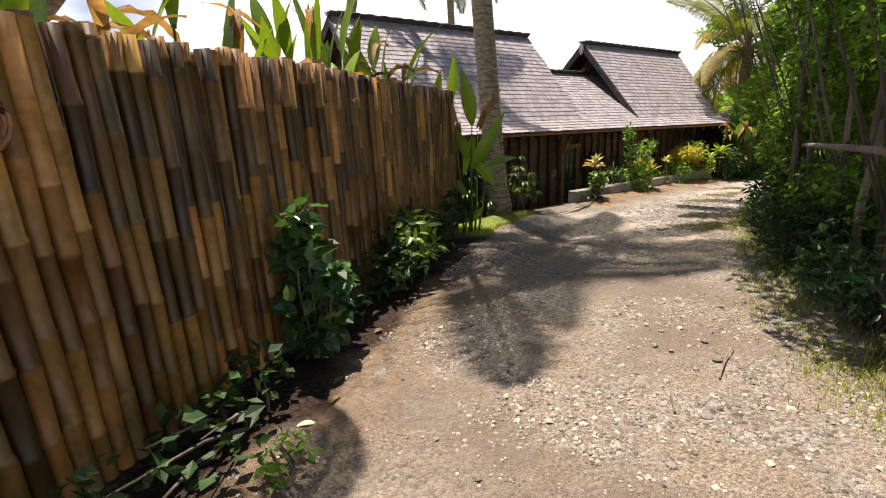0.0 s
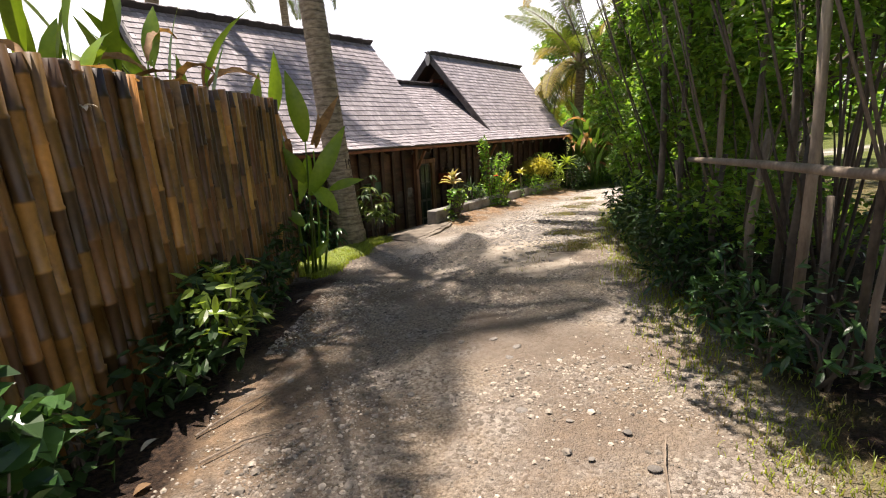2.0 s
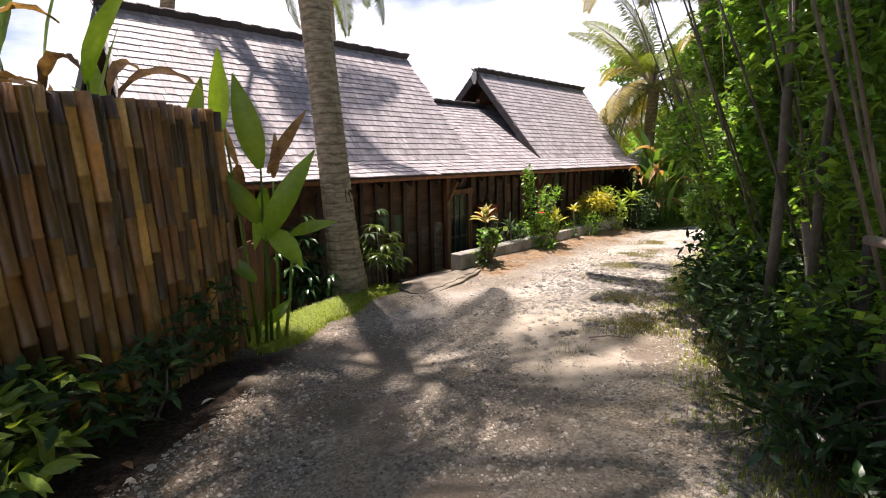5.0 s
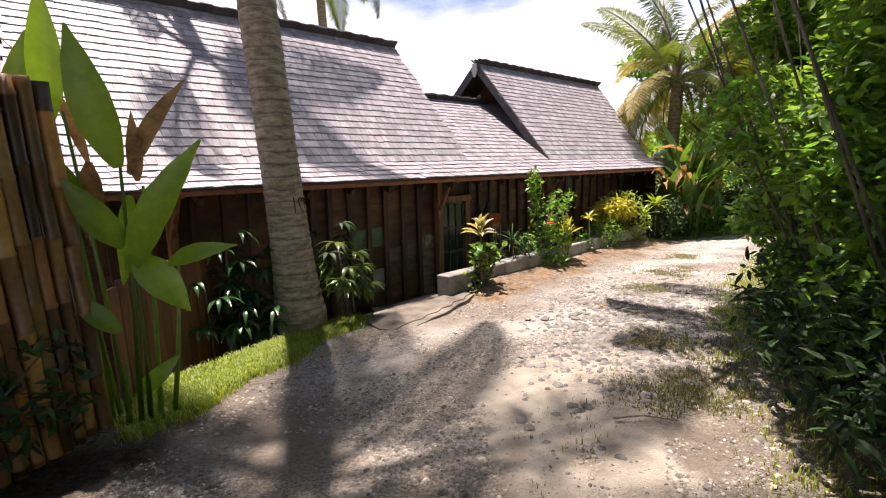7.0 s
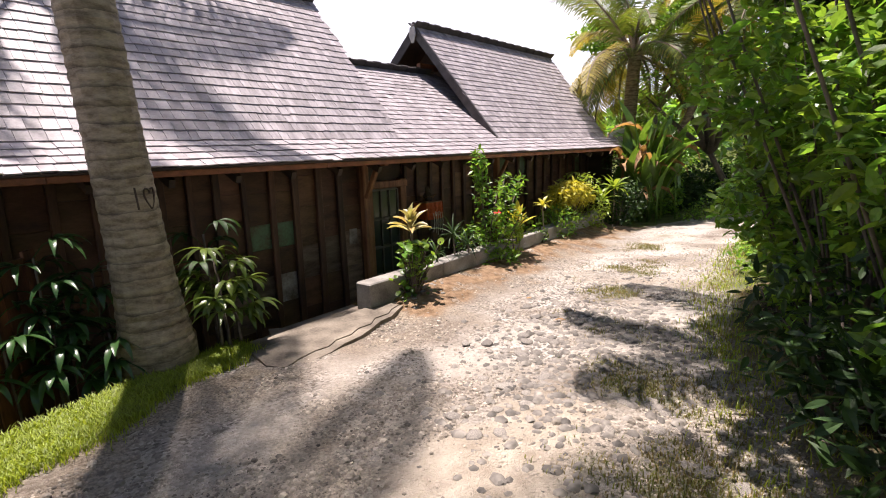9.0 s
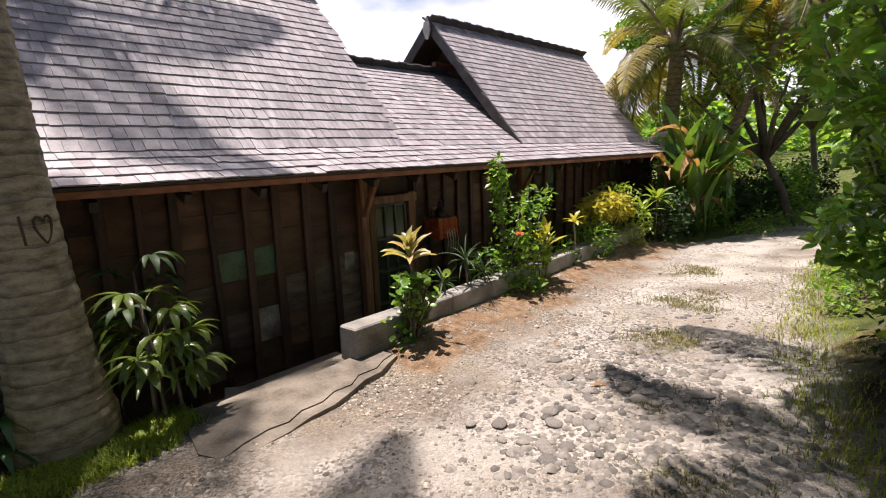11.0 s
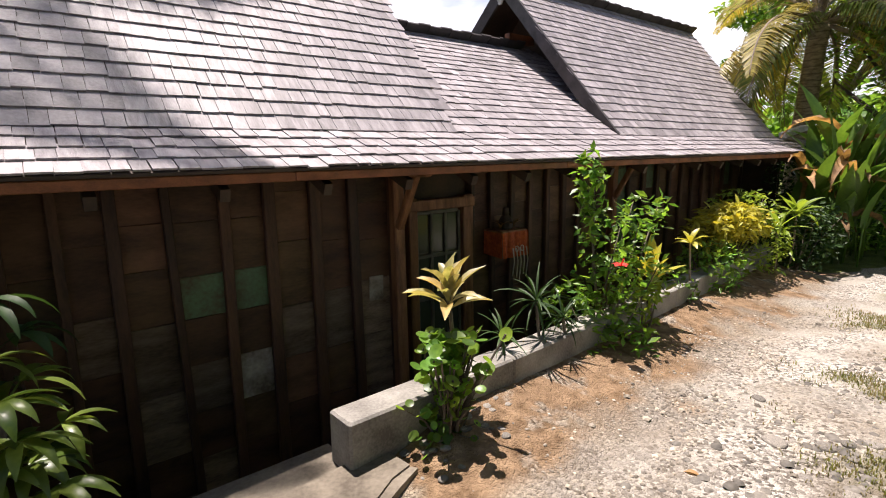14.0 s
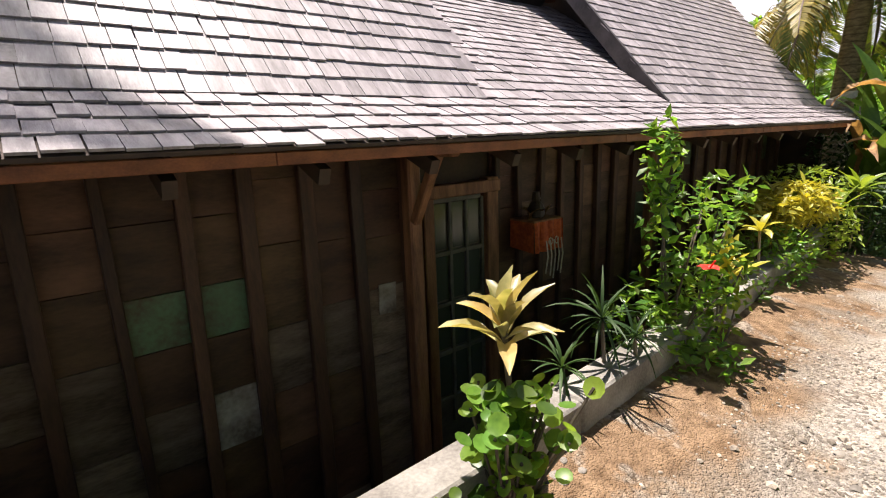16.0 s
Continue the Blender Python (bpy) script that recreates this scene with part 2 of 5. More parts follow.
gvor = gn.new("ShaderNodeTexVoronoi")
gvor.inputs["Scale"].default_value = 52
gl.new(gtc.outputs["Object"], gvor.inputs["Vector"])
gvor2 = gn.new("ShaderNodeTexVoronoi")
gvor2.inputs["Scale"].default_value = 130
gl.new(gtc.outputs["Object"], gvor2.inputs["Vector"])
gsep = gn.new("ShaderNodeSeparateColor")
gl.new(gvor.outputs["Color"], gsep.inputs[0])
gstone = gmix(grange(gsep.outputs[0], 0.0, 1.0), (0.085, 0.072, 0.057), (0.5, 0.45, 0.385))
gsand = gmix(grange(gnoise(60, 6), 0.35, 0.65), (0.15, 0.118, 0.082), (0.48, 0.4, 0.3))
groad = gmix(grange(gnoise(2.3, 6), 0.42, 0.6), gsand, gstone)
groad = gmix(grange(gnoise(0.8, 5), 0.46, 0.6), groad, gmix(gnoise(25, 5), (0.125, 0.095, 0.068), (0.29, 0.235, 0.18)))
gattr = gn.new("ShaderNodeVertexColor")
gattr.layer_name = "kind"
gk = gn.new("ShaderNodeSeparateColor")
gl.new(gattr.outputs["Color"], gk.inputs[0])
gsoil = gmix(grange(gnoise(14, 6), 0.3, 0.7), (0.085, 0.055, 0.031), (0.28, 0.18, 0.1))
gsoil = gmix(grange(gnoise(3.1, 6), 0.56, 0.66), gsoil, gmix(grange(gsep.outputs[1], 0, 1), (0.06, 0.048, 0.036), (0.36, 0.31, 0.25)))
gturf = gmix(grange(gnoise(5, 6), 0.3, 0.7), (0.06, 0.085, 0.015), (0.17, 0.19, 0.045))
# paler crushed coral further along the lane, worn whitest in the wheel tracks
gpale = gmix(grange(gsep.outputs[2], 0.0, 0.8), (0.08, 0.07, 0.058), (0.72, 0.665, 0.59))
gpale = gmix(grange(gnoise(1.7, 7), 0.44, 0.56), gpale, gmix(gnoise(30, 6), (0.36, 0.32, 0.27), (0.74, 0.69, 0.615)))
gfar = gn.new("ShaderNodeMath")
gfar.operation = "MULTIPLY"
gl.new(gattr.outputs["Alpha"], gfar.inputs[0])
gl.new(grange(gnoise(1.1, 6), 0.3, 0.55), gfar.inputs[1])
groad = gmix(gfar.outputs[0], groad, gpale)
groad = gmix(gk.outputs[0], groad, gsoil)
groad = gmix(gk.outputs[1], groad, gturf)
groad = gmix(gk.outputs[2], groad, gmix(grange(gnoise(7, 8), 0.3, 0.7), (0.34, 0.285, 0.22), (0.54, 0.475, 0.385)))
gattr2 = gn.new("ShaderNodeVertexColor")
gattr2.layer_name = "bed"
gk2 = gn.new("ShaderNodeSeparateColor")
gl.new(gattr2.outputs["Color"], gk2.inputs[0])
gclay = gmix(grange(gnoise(11, 7), 0.3, 0.7), (0.15, 0.09, 0.047), (0.41, 0.275, 0.165))
gclay = gmix(grange(gnoise(4.2, 6), 0.58, 0.66), gclay, gmix(grange(gsep.outputs[1], 0, 1), (0.09, 0.065, 0.045), (0.5, 0.42, 0.33)))
# near-black leaf litter that also carries painted shade of fence and hedge
gshade_litter = gmix(grange(gnoise(34, 6), 0.35, 0.7), (0.011, 0.007, 0.005), (0.075, 0.046, 0.028))
groad = gmix(gk2.outputs[1], groad, gclay)
groad = gmix(gk2.outputs[0], groad, gshade_litter)
gl.new(groad, gb.inputs["Base Color"])
gbump = gn.new("ShaderNodeBump")
gbump.inputs["Strength"].default_value = 0.9
gbump.inputs["Distance"].default_value = 0.026
gsum = gn.new("ShaderNodeMath")
gl.new(gvor.outputs["Distance"], gsum.inputs[0])
gl.new(gvor2.outputs["Distance"], gsum.inputs[1])
gneg = gn.new("ShaderNodeMath")
gneg.operation = "MULTIPLY"
gneg.inputs[1].default_value = -0.6
gl.new(gsum.outputs[0], gneg.inputs[0])
gl.new(gneg.outputs[0], gbump.inputs["Height"])
gl.new(gbump.outputs["Normal"], gb.inputs["Normal"])


# ---- building blocks ----
rnd = random.Random(11)
rng = np.random.default_rng(5)


class Mesh:
    """Gathers vertices and faces for one mesh."""

    def __init__(self):
        self.v, self.f = [], []

    def add(self, verts, faces):
        k = len(self.v)
        self.v.extend(tuple(p) for p in verts)
        self.f.extend(tuple(i + k for i in q) for q in faces)
        return self

    def box(self, m, sx, sy, sz, bevel=0.0):
        """A box of that size centred on the pose m, with its edges cut off by bevel."""
        x, y, z, c = sx / 2, sy / 2, sz / 2, min(bevel, sx / 3, sy / 3, sz / 3)
        if c <= 0:
            pts = [(i, j, k) for k in (-z, z) for i, j in ((-x, -y), (x, -y), (x, y), (-x, y))]
            return self.add([m @ Vector(p) for p in pts], [(3, 2, 1, 0), (4, 5, 6, 7), (0, 1, 5, 4), (1, 2, 6, 5), (2, 3, 7, 6), (3, 0, 4, 7)])
        ring = lambda a, b: [(-a, -b + c), (-a + c, -b), (a - c, -b), (a, -b + c), (a, b - c), (a - c, b), (-a + c, b), (-a, b - c)]
        pts = []
        for h, inset in ((-z, c), (-z + c, 0), (z - c, 0), (z, c)):
            pts += [(i * (x - inset) / x, j * (y - inset) / y, h) for i, j in ring(x, y)]
        faces = [tuple(range(7, -1, -1)), tuple(range(24, 32))]
        for r in range(3):
            faces += [(8 * r + i, 8 * r + (i + 1) % 8, 8 * r + 8 + (i + 1) % 8, 8 * r + 8 + i) for i in range(8)]
        return self.add([m @ Vector(p) for p in pts], faces)

    def tube(self, path, radii, sides=8, cap=True):
        """A tube along the path, with a radius at each of its points."""
        path = [Vector(p) for p in path]
        n, verts = len(path), []
        for i, p in enumerate(path):
            d = (path[min(i + 1, n - 1)] - path[max(i - 1, 0)]).normalized()
            a = d.orthogonal().normalized() if abs(d.z) < 0.95 else Vector((1, 0, 0))
            a = (a - d * a.dot(d)).normalized()
            b = d.cross(a)
            r = radii[i] if isinstance(radii, (list, tuple)) else radii
            verts += [p + (a * math.cos(6.28318 * k / sides) + b * math.sin(6.28318 * k / sides)) * r for k in range(sides)]
        faces = [(i * sides + k, i * sides + (k + 1) % sides, (i + 1) * sides + (k + 1) % sides, (i + 1) * sides + k)
                 for i in range(n - 1) for k in range(sides)]
        if cap:
            faces += [tuple(range(sides - 1, -1, -1)), tuple((n - 1) * sides + k for k in range(sides))]
        return self.add(verts, faces)

    def blade(self, base, out, length, width, rise=0.6, droop=1.0, fold=0.25, seg=7, shape=1.0, twist=0.0, wave=0.0):
        """A long leaf that leaves base towards out (a flat direction), climbs by rise and bends over by droop."""
        base, out = Vector(base), Vector((out[0], out[1], 0)).normalized()
        side = Vector((-out.y, out.x, 0))
        side = (side + Vector((0, 0, twist))).normalized()
        p, ang, verts = base.copy(), rise, []
        for i in range(seg + 1):
            t = i / seg
            w = width * 0.5 * max(0.06, math.sin(math.pi * min(1, (t * 0.94 + 0.06)) ** shape)) if i < seg else 0.002
            d = out * math.cos(ang) + Vector((0, 0, math.sin(ang)))
            up = side.cross(d) * -1
            lift = up * (w * fold)
            ripple = up * (wave * width * math.sin(i * 2.3))
            verts += [p - side * w + lift + ripple, p, p + side * w + lift - ripple]
            p = p + d * (length / seg)
            ang -= droop / seg
        faces = []
        for i in range(seg):
            a = 3 * i
            faces += [(a, a + 1, a + 4, a + 3), (a + 1, a + 2, a + 5, a + 4)]
        return self.add(verts, faces)

    def leaves(self, centres, size, up=0.3, aspect=2.0, spread=0.5):
        """Small pointed leaves, folded along the midrib, one at each centre, turned at random."""
        c = np.asarray(centres, float)
        n = len(c)
        d = rng.normal(size=(n, 3))
        d[:, 2] = d[:, 2] * 0.6 - up * 0.5
        d /= np.linalg.norm(d, axis=1)[:, None]
        nrm = rng.normal(size=(n, 3)) * spread + np.array([0, 0, 1.0])
        side = np.cross(d, nrm)
        side /= np.linalg.norm(side, axis=1)[:, None] + 1e-9
        nn = np.cross(side, d)
        L = (size * rng.uniform(0.6, 1.25, n))[:, None]
        W = L / aspect
        k = len(self.v)
        if size >= 0.095:
            rows = [c]
            for along, half in ((0.16, 0.34), (0.42, 0.5), (0.74, 0.31)):
                rows += [c + d * L * along + side * W * half * sgn + nn * W * 0.16 * half for sgn in (-1, 1)]
            rows += [c + d * L - nn * W * 0.18, c + d * L * 0.45 - nn * W * 0.05]
            self.v.extend(map(tuple, np.stack(rows, 1).reshape(-1, 3).tolist()))
            loop = (0, 1, 3, 5, 7, 6, 4, 2)
            for i in range(n):
                a = k + 9 * i
                self.f += [(a + loop[j], a + loop[(j + 1) % 8], a + 8) for j in range(8)]
            return self
        P = np.stack([c, c + d * L * 0.45 + side * W * 0.5 + nn * W * 0.12, c + d * L, c + d * L * 0.45 - side * W * 0.5 + nn * W * 0.12, c + d * L * 0.5 - nn * W * 0.05], 1)
        k = len(self.v)
        self.v.extend(map(tuple, P.reshape(-1, 3).tolist()))
        for i in range(n):
            a = k + 5 * i
            self.f += [(a, a + 1, a + 4), (a + 1, a + 2, a + 4), (a + 2, a + 3, a + 4), (a + 3, a, a + 4)]
        return self

    def data(self, name, smooth=False):
        me = bpy.data.meshes.new(name)
        me.from_pydata(self.v, [], self.f)
        if smooth:
            me.polygons.foreach_set("use_smooth", [True] * len(me.polygons))
        me.update()
        return me


def thing(name, label, category, at=(0, 0, 0), group="", kind=""):
    ob = new(name)
    ob.empty_display_size = 0.1
    ob.matrix_world = Matrix.Translation(at)
    return tagged(ob, label, category, group, kind)


def part(name, mesh, mat, parent=None, label="", smooth=False, m=None, kind=""):
    """One mesh object under a thing or a part; the mesh is in world metres unless m is given."""
    me = mesh.data(name, smooth) if isinstance(mesh, Mesh) else mesh
    if mat and not me.materials:
        me.materials.append(mat)
    ob = new(name, me)
    if parent:
        ob.parent = parent
        origin = Matrix.Identity(4)
        p = parent
        while p:
            origin = p.matrix_basis @ origin
            p = p.parent
        ob.matrix_basis = origin.inverted() @ (m or Matrix.Identity(4))
    elif m:
        ob.matrix_basis = m
    return tagged(ob, label, kind=kind)


# The house stands along U, with N towards the road
UX, UY = math.cos(radians(36)), math.sin(radians(36))


def H(s, d, z):
    return Vector((UX * s + UY * d, UY * s - UX * d, z - 0.018 * (s - 7)))


def house_pose(s, d, z, rx=0, ry=0, rz=0):
    return Matrix.Translation(H(s, d, z)) @ pose(0, 0, 0, 0, 1.03, 36) @ pose(0, 0, 0, rx, ry, rz)


def to_sd(x, y):
    return UX * x + UY * y, UY * x - UX * y


def lerp(t, xs, ys):
    return float(np.interp(t, xs, ys))


EDGE_S, EDGE_D = [2, 4.5, 5.6, 6.2, 6.8, 8, 12.6, 14, 18], [-5.4, -5.98, -6.3, -6.5, -6.6, -6.5, -6.85, -6.95, -7.4]
BOTTOM = -1.4


def road_z(x, y):
    return 0.03 - 0.062 * min(max(y - 4.8, 0), 9.5)


def ground_z(x, y):
    s, d = to_sd(x, y)
    z = road_z(x, y)
    right = lerp(y, [-5, 2.2, 3.2, 5, 6.65, 8, 9, 11, 14], [1.9, 2.1, 2.6, 3.4, 4.4, 5.2, 6.1, 8.2, 13])
    z += 0.14 * min(max((x - right - 0.1) / 0.8, 0), 1) if y < 12 else 0
    if s > 8.1:
        # a low bank of earth against the kerb
        front = lerp(s, [8, 10.4, 12.7, 15], [-6.2, -6.36, -6.57, -6.78])
        z += 0.16 * min(max((front + 0.75 - d) / 0.75, 0), 1) * min((s - 8.1) / 0.5, 1) * min(max((15.5 - s) / 1.0, 0), 1)
    if 1.0 < s < 15.5 and -16 < d:
        k = min(max((lerp(s, EDGE_S, EDGE_D) - d) / 0.16, 0), 1) * min(max((15.5 - s) / 0.6, 0), 1) * min(max((s - 1) / 0.5, 0), 1)
        if x < fence_x(y) - 0.15 and y < 7.3:
            k *= min(max((d + 7.6) / -0.3, 0), 1)
        z = z * (1 - k) + (BOTTOM - 0.018 * (s - 7)) * k
    return z


def fence_x(y):
    return -0.77 + 0.36 * (y - 4.17)


# ---- ground ----
def axis(lo, hi, step, far):
    mid = list(np.arange(lo, hi + 1e-6, step))
    a, b, g = [], [], step
    x = lo
    while x > -far:
        g *= 1.45
        x -= g
        a.append(x)
    x, g = hi, step
    while x < far:
        g *= 1.45
        x += g
        b.append(x)
    return a[::-1] + mid + b


gx, gy = axis(-2.2, 9.5, 0.06, 900), axis(-2.5, 15.5, 0.06, 900)
verts, kinds, beds = [], [], []
for y in gy:
    for x in gx:
        z = ground_z(x, y)
        near = -3 < x < 10 and -3 < y < 16
        if near:
            z += 0.02 * noise.noise((x * 1.7, y * 1.7, 0)) + 0.012 * noise.noise((x * 6, y * 6, 3)) + 0.006 * noise.noise((x * 17, y * 17, 5))
        verts.append((x, y, z))
        s, d = to_sd(x, y)
        right = lerp(y, [-5, 2.2, 3.2, 5, 6.65, 8, 9, 11, 14, 15.5, 17, 30], [1.9, 2.1, 2.6, 3.4, 4.4, 5.2, 6.1, 8.2, 13, 17, 24, 60])
        edge = noise.noise((x * 3, y * 3, 9)) * 0.25
        soil = turf = litter_shade = clay = 0.0
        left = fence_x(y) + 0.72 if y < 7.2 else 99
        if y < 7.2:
            # litter strip at the fence foot, with the shade there painted in
            litter_shade = min(max((left - x + edge * 1.4) / 0.2, 0), 1) * min(max((7.0 - y) / 0.4, 0), 1) * min(max((x - left + 2.6 + 2 * edge) / 1.2, 0), 1)
        if y >= 7.2 or x > 0.2:
            dl = lerp(s, EDGE_S, EDGE_D)
            if s > 8.2:
                clay = min(max((dl + 1.0 - d + edge * 1.9) / 0.3, 0), 1)
            elif d < dl + 0.02:
                soil = 1.0
            if 4.3 < s < 6.9:
                turf = min(max((dl + lerp(s, [4.3, 5, 6, 6.8], [0.85, 0.68, 0.5, 0.35]) - d + edge * 0.5) / 0.12, 0), 1)
        turf = max(turf, min(max((x - right + 0.15 + edge) / 0.5, 0), 1) * (1 if y > 9 else 0.45))
        soil = max(soil, min(max((x - right - 0.1 + edge) / 0.3, 0), 1) if y < 9 else soil)
        if y < 6.5:
            soil = max(soil, 0.8 * min(max((left + 0.85 - x + edge) / 0.8, 0), 1) * min(max((6.5 - y) / 1.5, 0), 1))
        soil = max(soil, 0.4 * min(max((5.2 - y) / 2.5, 0), 1) * min(max(0.6 + 2 * edge, 0), 1))
        if x > 8.6 and y > lerp(x, [8.6, 13, 20, 40], [13.9, 15.2, 17, 22]) + edge * 0.6 or s > 15.6 and d < -7.2 or y > 26 or x < -30 or y < -30:
            turf, soil = 1.0, 0.0
        # shade under the hedge, painted on the verge in the litter colour
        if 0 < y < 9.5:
            litter_shade = max(litter_shade, min(max((x - right - 0.3 + edge * 1.2) / 0.25, 0), 1) * min(max((right + 4.0 - x + 3 * edge) / 1.8, 0), 1) * min(max(y / 1.5, 0), 1) * min(max((9.5 - y) / 1.2, 0), 1))
        # turf creeping in along the crown of the road
        crown = lerp(y, [5, 7, 9, 11, 13], [2.6, 3.6, 4.7, 6.2, 8.6])
        if 5.5 < y < 13:
            patch = noise.noise((x * 1.3, y * 1.3, 31)) + 0.5 * noise.noise((x * 5, y * 5, 31))
            turf = max(turf, 0.5 * min(max((0.5 - abs(x - crown - 0.35)) / 0.3, 0), 1) * min(max((patch - 0.1) * 2.5, 0), 1))
        # a worn smear of old concrete in the wheel track
        px, py = x - lerp(y, [5.4, 6.5, 7.5], [2.72, 3.0, 3.4]), (y - 6.5) / 1.15
        smear = min(max((1 - (px / 0.55) ** 2 - py ** 2 + 1.1 * noise.noise((x * 2.4, y * 2.4, 77)) + 0.5 * noise.noise((x * 7, y * 7, 78))) / 0.2, 0), 1)
        pale = lerp(y, [6.0, 8.5, 10.5], [0.1, 0.8, 1.0]) * min(max((d - lerp(s, EDGE_S, EDGE_D) - 0.7) / 0.7, 0), 1)
        kinds.append((soil, turf, smear * (1 - turf), pale))
        beds.append((litter_shade, clay * (1 - turf), 0.0, 1.0))
nx = len(gx)
faces = [(j * nx + i, j * nx + i + 1, (j + 1) * nx + i + 1, (j + 1) * nx + i) for j in range(len(gy) - 1) for i in range(nx - 1)]
me = bpy.data.meshes.new("ground")
me.from_pydata(verts, [], faces)
col = me.color_attributes.new("kind", "FLOAT_COLOR", "POINT")
col.data.foreach_set("color", np.array(kinds, dtype=np.float32).ravel())
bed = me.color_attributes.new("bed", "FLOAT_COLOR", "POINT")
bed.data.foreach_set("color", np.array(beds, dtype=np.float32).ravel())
me.polygons.foreach_set("use_smooth", [True] * len(me.polygons))
me.materials.append(GROUND)
ground = tagged(new("ground", me), "pale crushed coral gravel lane with earth verges", "ground", kind="structure")

# ---- house ----
EAVE_D, EAVE_Z = -6.9, 1.24
FOOT_D, FOOT_Z = -7.4, 1.45
RIDGE_D, STEEP_Z, MID_Z = -9.4, 3.55, 2.72
house = thing("timber_house", "low dark timber house with steep grey shingle roofs, below the lane", "house", H(9, -8, BOTTOM))


def slope_sheet(s0a, s1a, s0b, s1b, da, za, db, zb, thick=0.05):
    """A roof deck from the line (s0a..s1a, da, za) up to (s0b..s1b, db, zb)."""
    top = [H(s0a, da, za), H(s1a, da, za), H(s1b, db, zb), H(s0b, db, zb)]
    low = [p - Vector((0, 0, thick)) for p in top]
    return Mesh().add(top + low, [(0, 1, 2, 3), (7, 6, 5, 4), (0, 4, 5, 1), (1, 5, 6, 2), (2, 6, 7, 3), (3, 7, 4, 0)])


R1 = dict(foot=(4.2, 9.72), ridge=(4.55, 9.98))
R2 = dict(foot=(12.02, 16.45), ridge=(12.3, 17.45))
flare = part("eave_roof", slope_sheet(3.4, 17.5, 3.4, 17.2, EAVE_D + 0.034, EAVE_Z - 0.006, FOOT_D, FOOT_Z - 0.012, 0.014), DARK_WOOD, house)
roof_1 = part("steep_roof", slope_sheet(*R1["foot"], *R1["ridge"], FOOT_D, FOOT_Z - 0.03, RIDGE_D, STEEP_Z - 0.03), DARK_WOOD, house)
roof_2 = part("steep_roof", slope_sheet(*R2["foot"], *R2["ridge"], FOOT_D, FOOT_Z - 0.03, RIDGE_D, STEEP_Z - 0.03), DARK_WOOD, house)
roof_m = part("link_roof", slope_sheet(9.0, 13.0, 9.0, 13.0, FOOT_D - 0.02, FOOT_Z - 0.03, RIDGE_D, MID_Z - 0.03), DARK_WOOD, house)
for r in (R1, R2):
    part("rear_roof", slope_sheet(*r["ridge"], *r["foot"], RIDGE_D, STEEP_Z - 0.03, 2 * RIDGE_D - FOOT_D, FOOT_Z - 0.03), DARK_WOOD, house)
part("rear_roof", slope_sheet(9.0, 13.0, 9.0, 13.0, RIDGE_D, MID_Z - 0.03, 2 * RIDGE_D - FOOT_D, FOOT_Z - 0.03), DARK_WOOD, house)


def ridge_cap(s0, s1, z, toothed):
    g = Mesh()
    a, b = H(s0, RIDGE_D, z), H(s1, RIDGE_D, z)
    n = max(2, int((s1 - s0) / 0.16))
    for i in range(n):
        s = s0 + (s1 - s0) * (i + 0.5) / n
        lift = 0.012 * (i % 2)
        g.box(house_pose(s, RIDGE_D + 0.05, z + 0.015 + lift, -40), (s1 - s0) / n * 1.03, 0.17, 0.022)
        g.box(house_pose(s, RIDGE_D - 0.05, z + 0.015 + lift, 40), (s1 - s0) / n * 1.03, 0.17, 0.022)
        if toothed:
            g.box(house_pose(s, RIDGE_D, z + 0.07, 0, 45), 0.05, 0.03, 0.05)
    g.tube([a + Vector((0, 0, 0.05)), b + Vector((0, 0, 0.05))], 0.025, 6)
    return g


part("ridge_cap", ridge_cap(4.5, 10.02, STEEP_Z, False), RIDGE, house, "dark weathered ridge capping")
part("ridge_cap", ridge_cap(12.25, 17.5, STEEP_Z, False), RIDGE, house, "dark weathered ridge capping")
part("ridge_cap", ridge_cap(9.95, 12.6, MID_Z, True), RIDGE, house, "toothed dark ridge capping")

# verge boards and the gable behind them
for sf, sr, side in ((12.02, 12.3, -1), (16.45, 17.45, 1), (9.72, 9.98, 1), (4.2, 4.55, -1)):
    for sgn in (1, -1):
        if side == 1 and sgn == 1:
            continue
        g = Mesh()
        lo = H(sf, RIDGE_D + sgn * (FOOT_D - RIDGE_D), FOOT_Z)
        hi = H(sr, RIDGE_D, STEEP_Z)
        if sgn == -1:
            lo = H(sf, 2 * RIDGE_D - FOOT_D, FOOT_Z)
        w = H(0.035 * side, 0, 0) - H(0, 0, 0)
        dn = Vector((0, 0, -0.19))
        up = Vector((0, 0, 0.03))
        pts = [lo + up, hi + up, hi + dn, lo + dn]
        g.add(pts + [p + w for p in pts], [(0, 1, 2, 3), (7, 6, 5, 4), (0, 4, 5, 1), (1, 5, 6, 2), (2, 6, 7, 3), (3, 7, 4, 0)])
        part("verge_board", g, RIDGE, house, "dark weathered verge board")
for s0 in (12.85, 16.2, 4.9, 9.5):
    g = Mesh()
    tri = [H(s0, FOOT_D, FOOT_Z - 0.1), H(s0, RIDGE_D, STEEP_Z - 0.1), H(s0, 2 * RIDGE_D - FOOT_D, FOOT_Z - 0.1)]
    w = H(0.06, 0, 0) - H(0, 0, 0)
    g.add(tri + [p + w for p in tri], [(0, 1, 2), (5, 4, 3), (0, 3, 4, 1), (1, 4, 5, 2), (2, 5, 3, 0)])
    part("gable_wall", g, DARK_WOOD, house)
g = Mesh()
g.box(house_pose(12.6, RIDGE_D, 2.85), 0.5, 0.09, 0.11)
part("purlin_end", g, FASCIA, house)
g = Mesh()
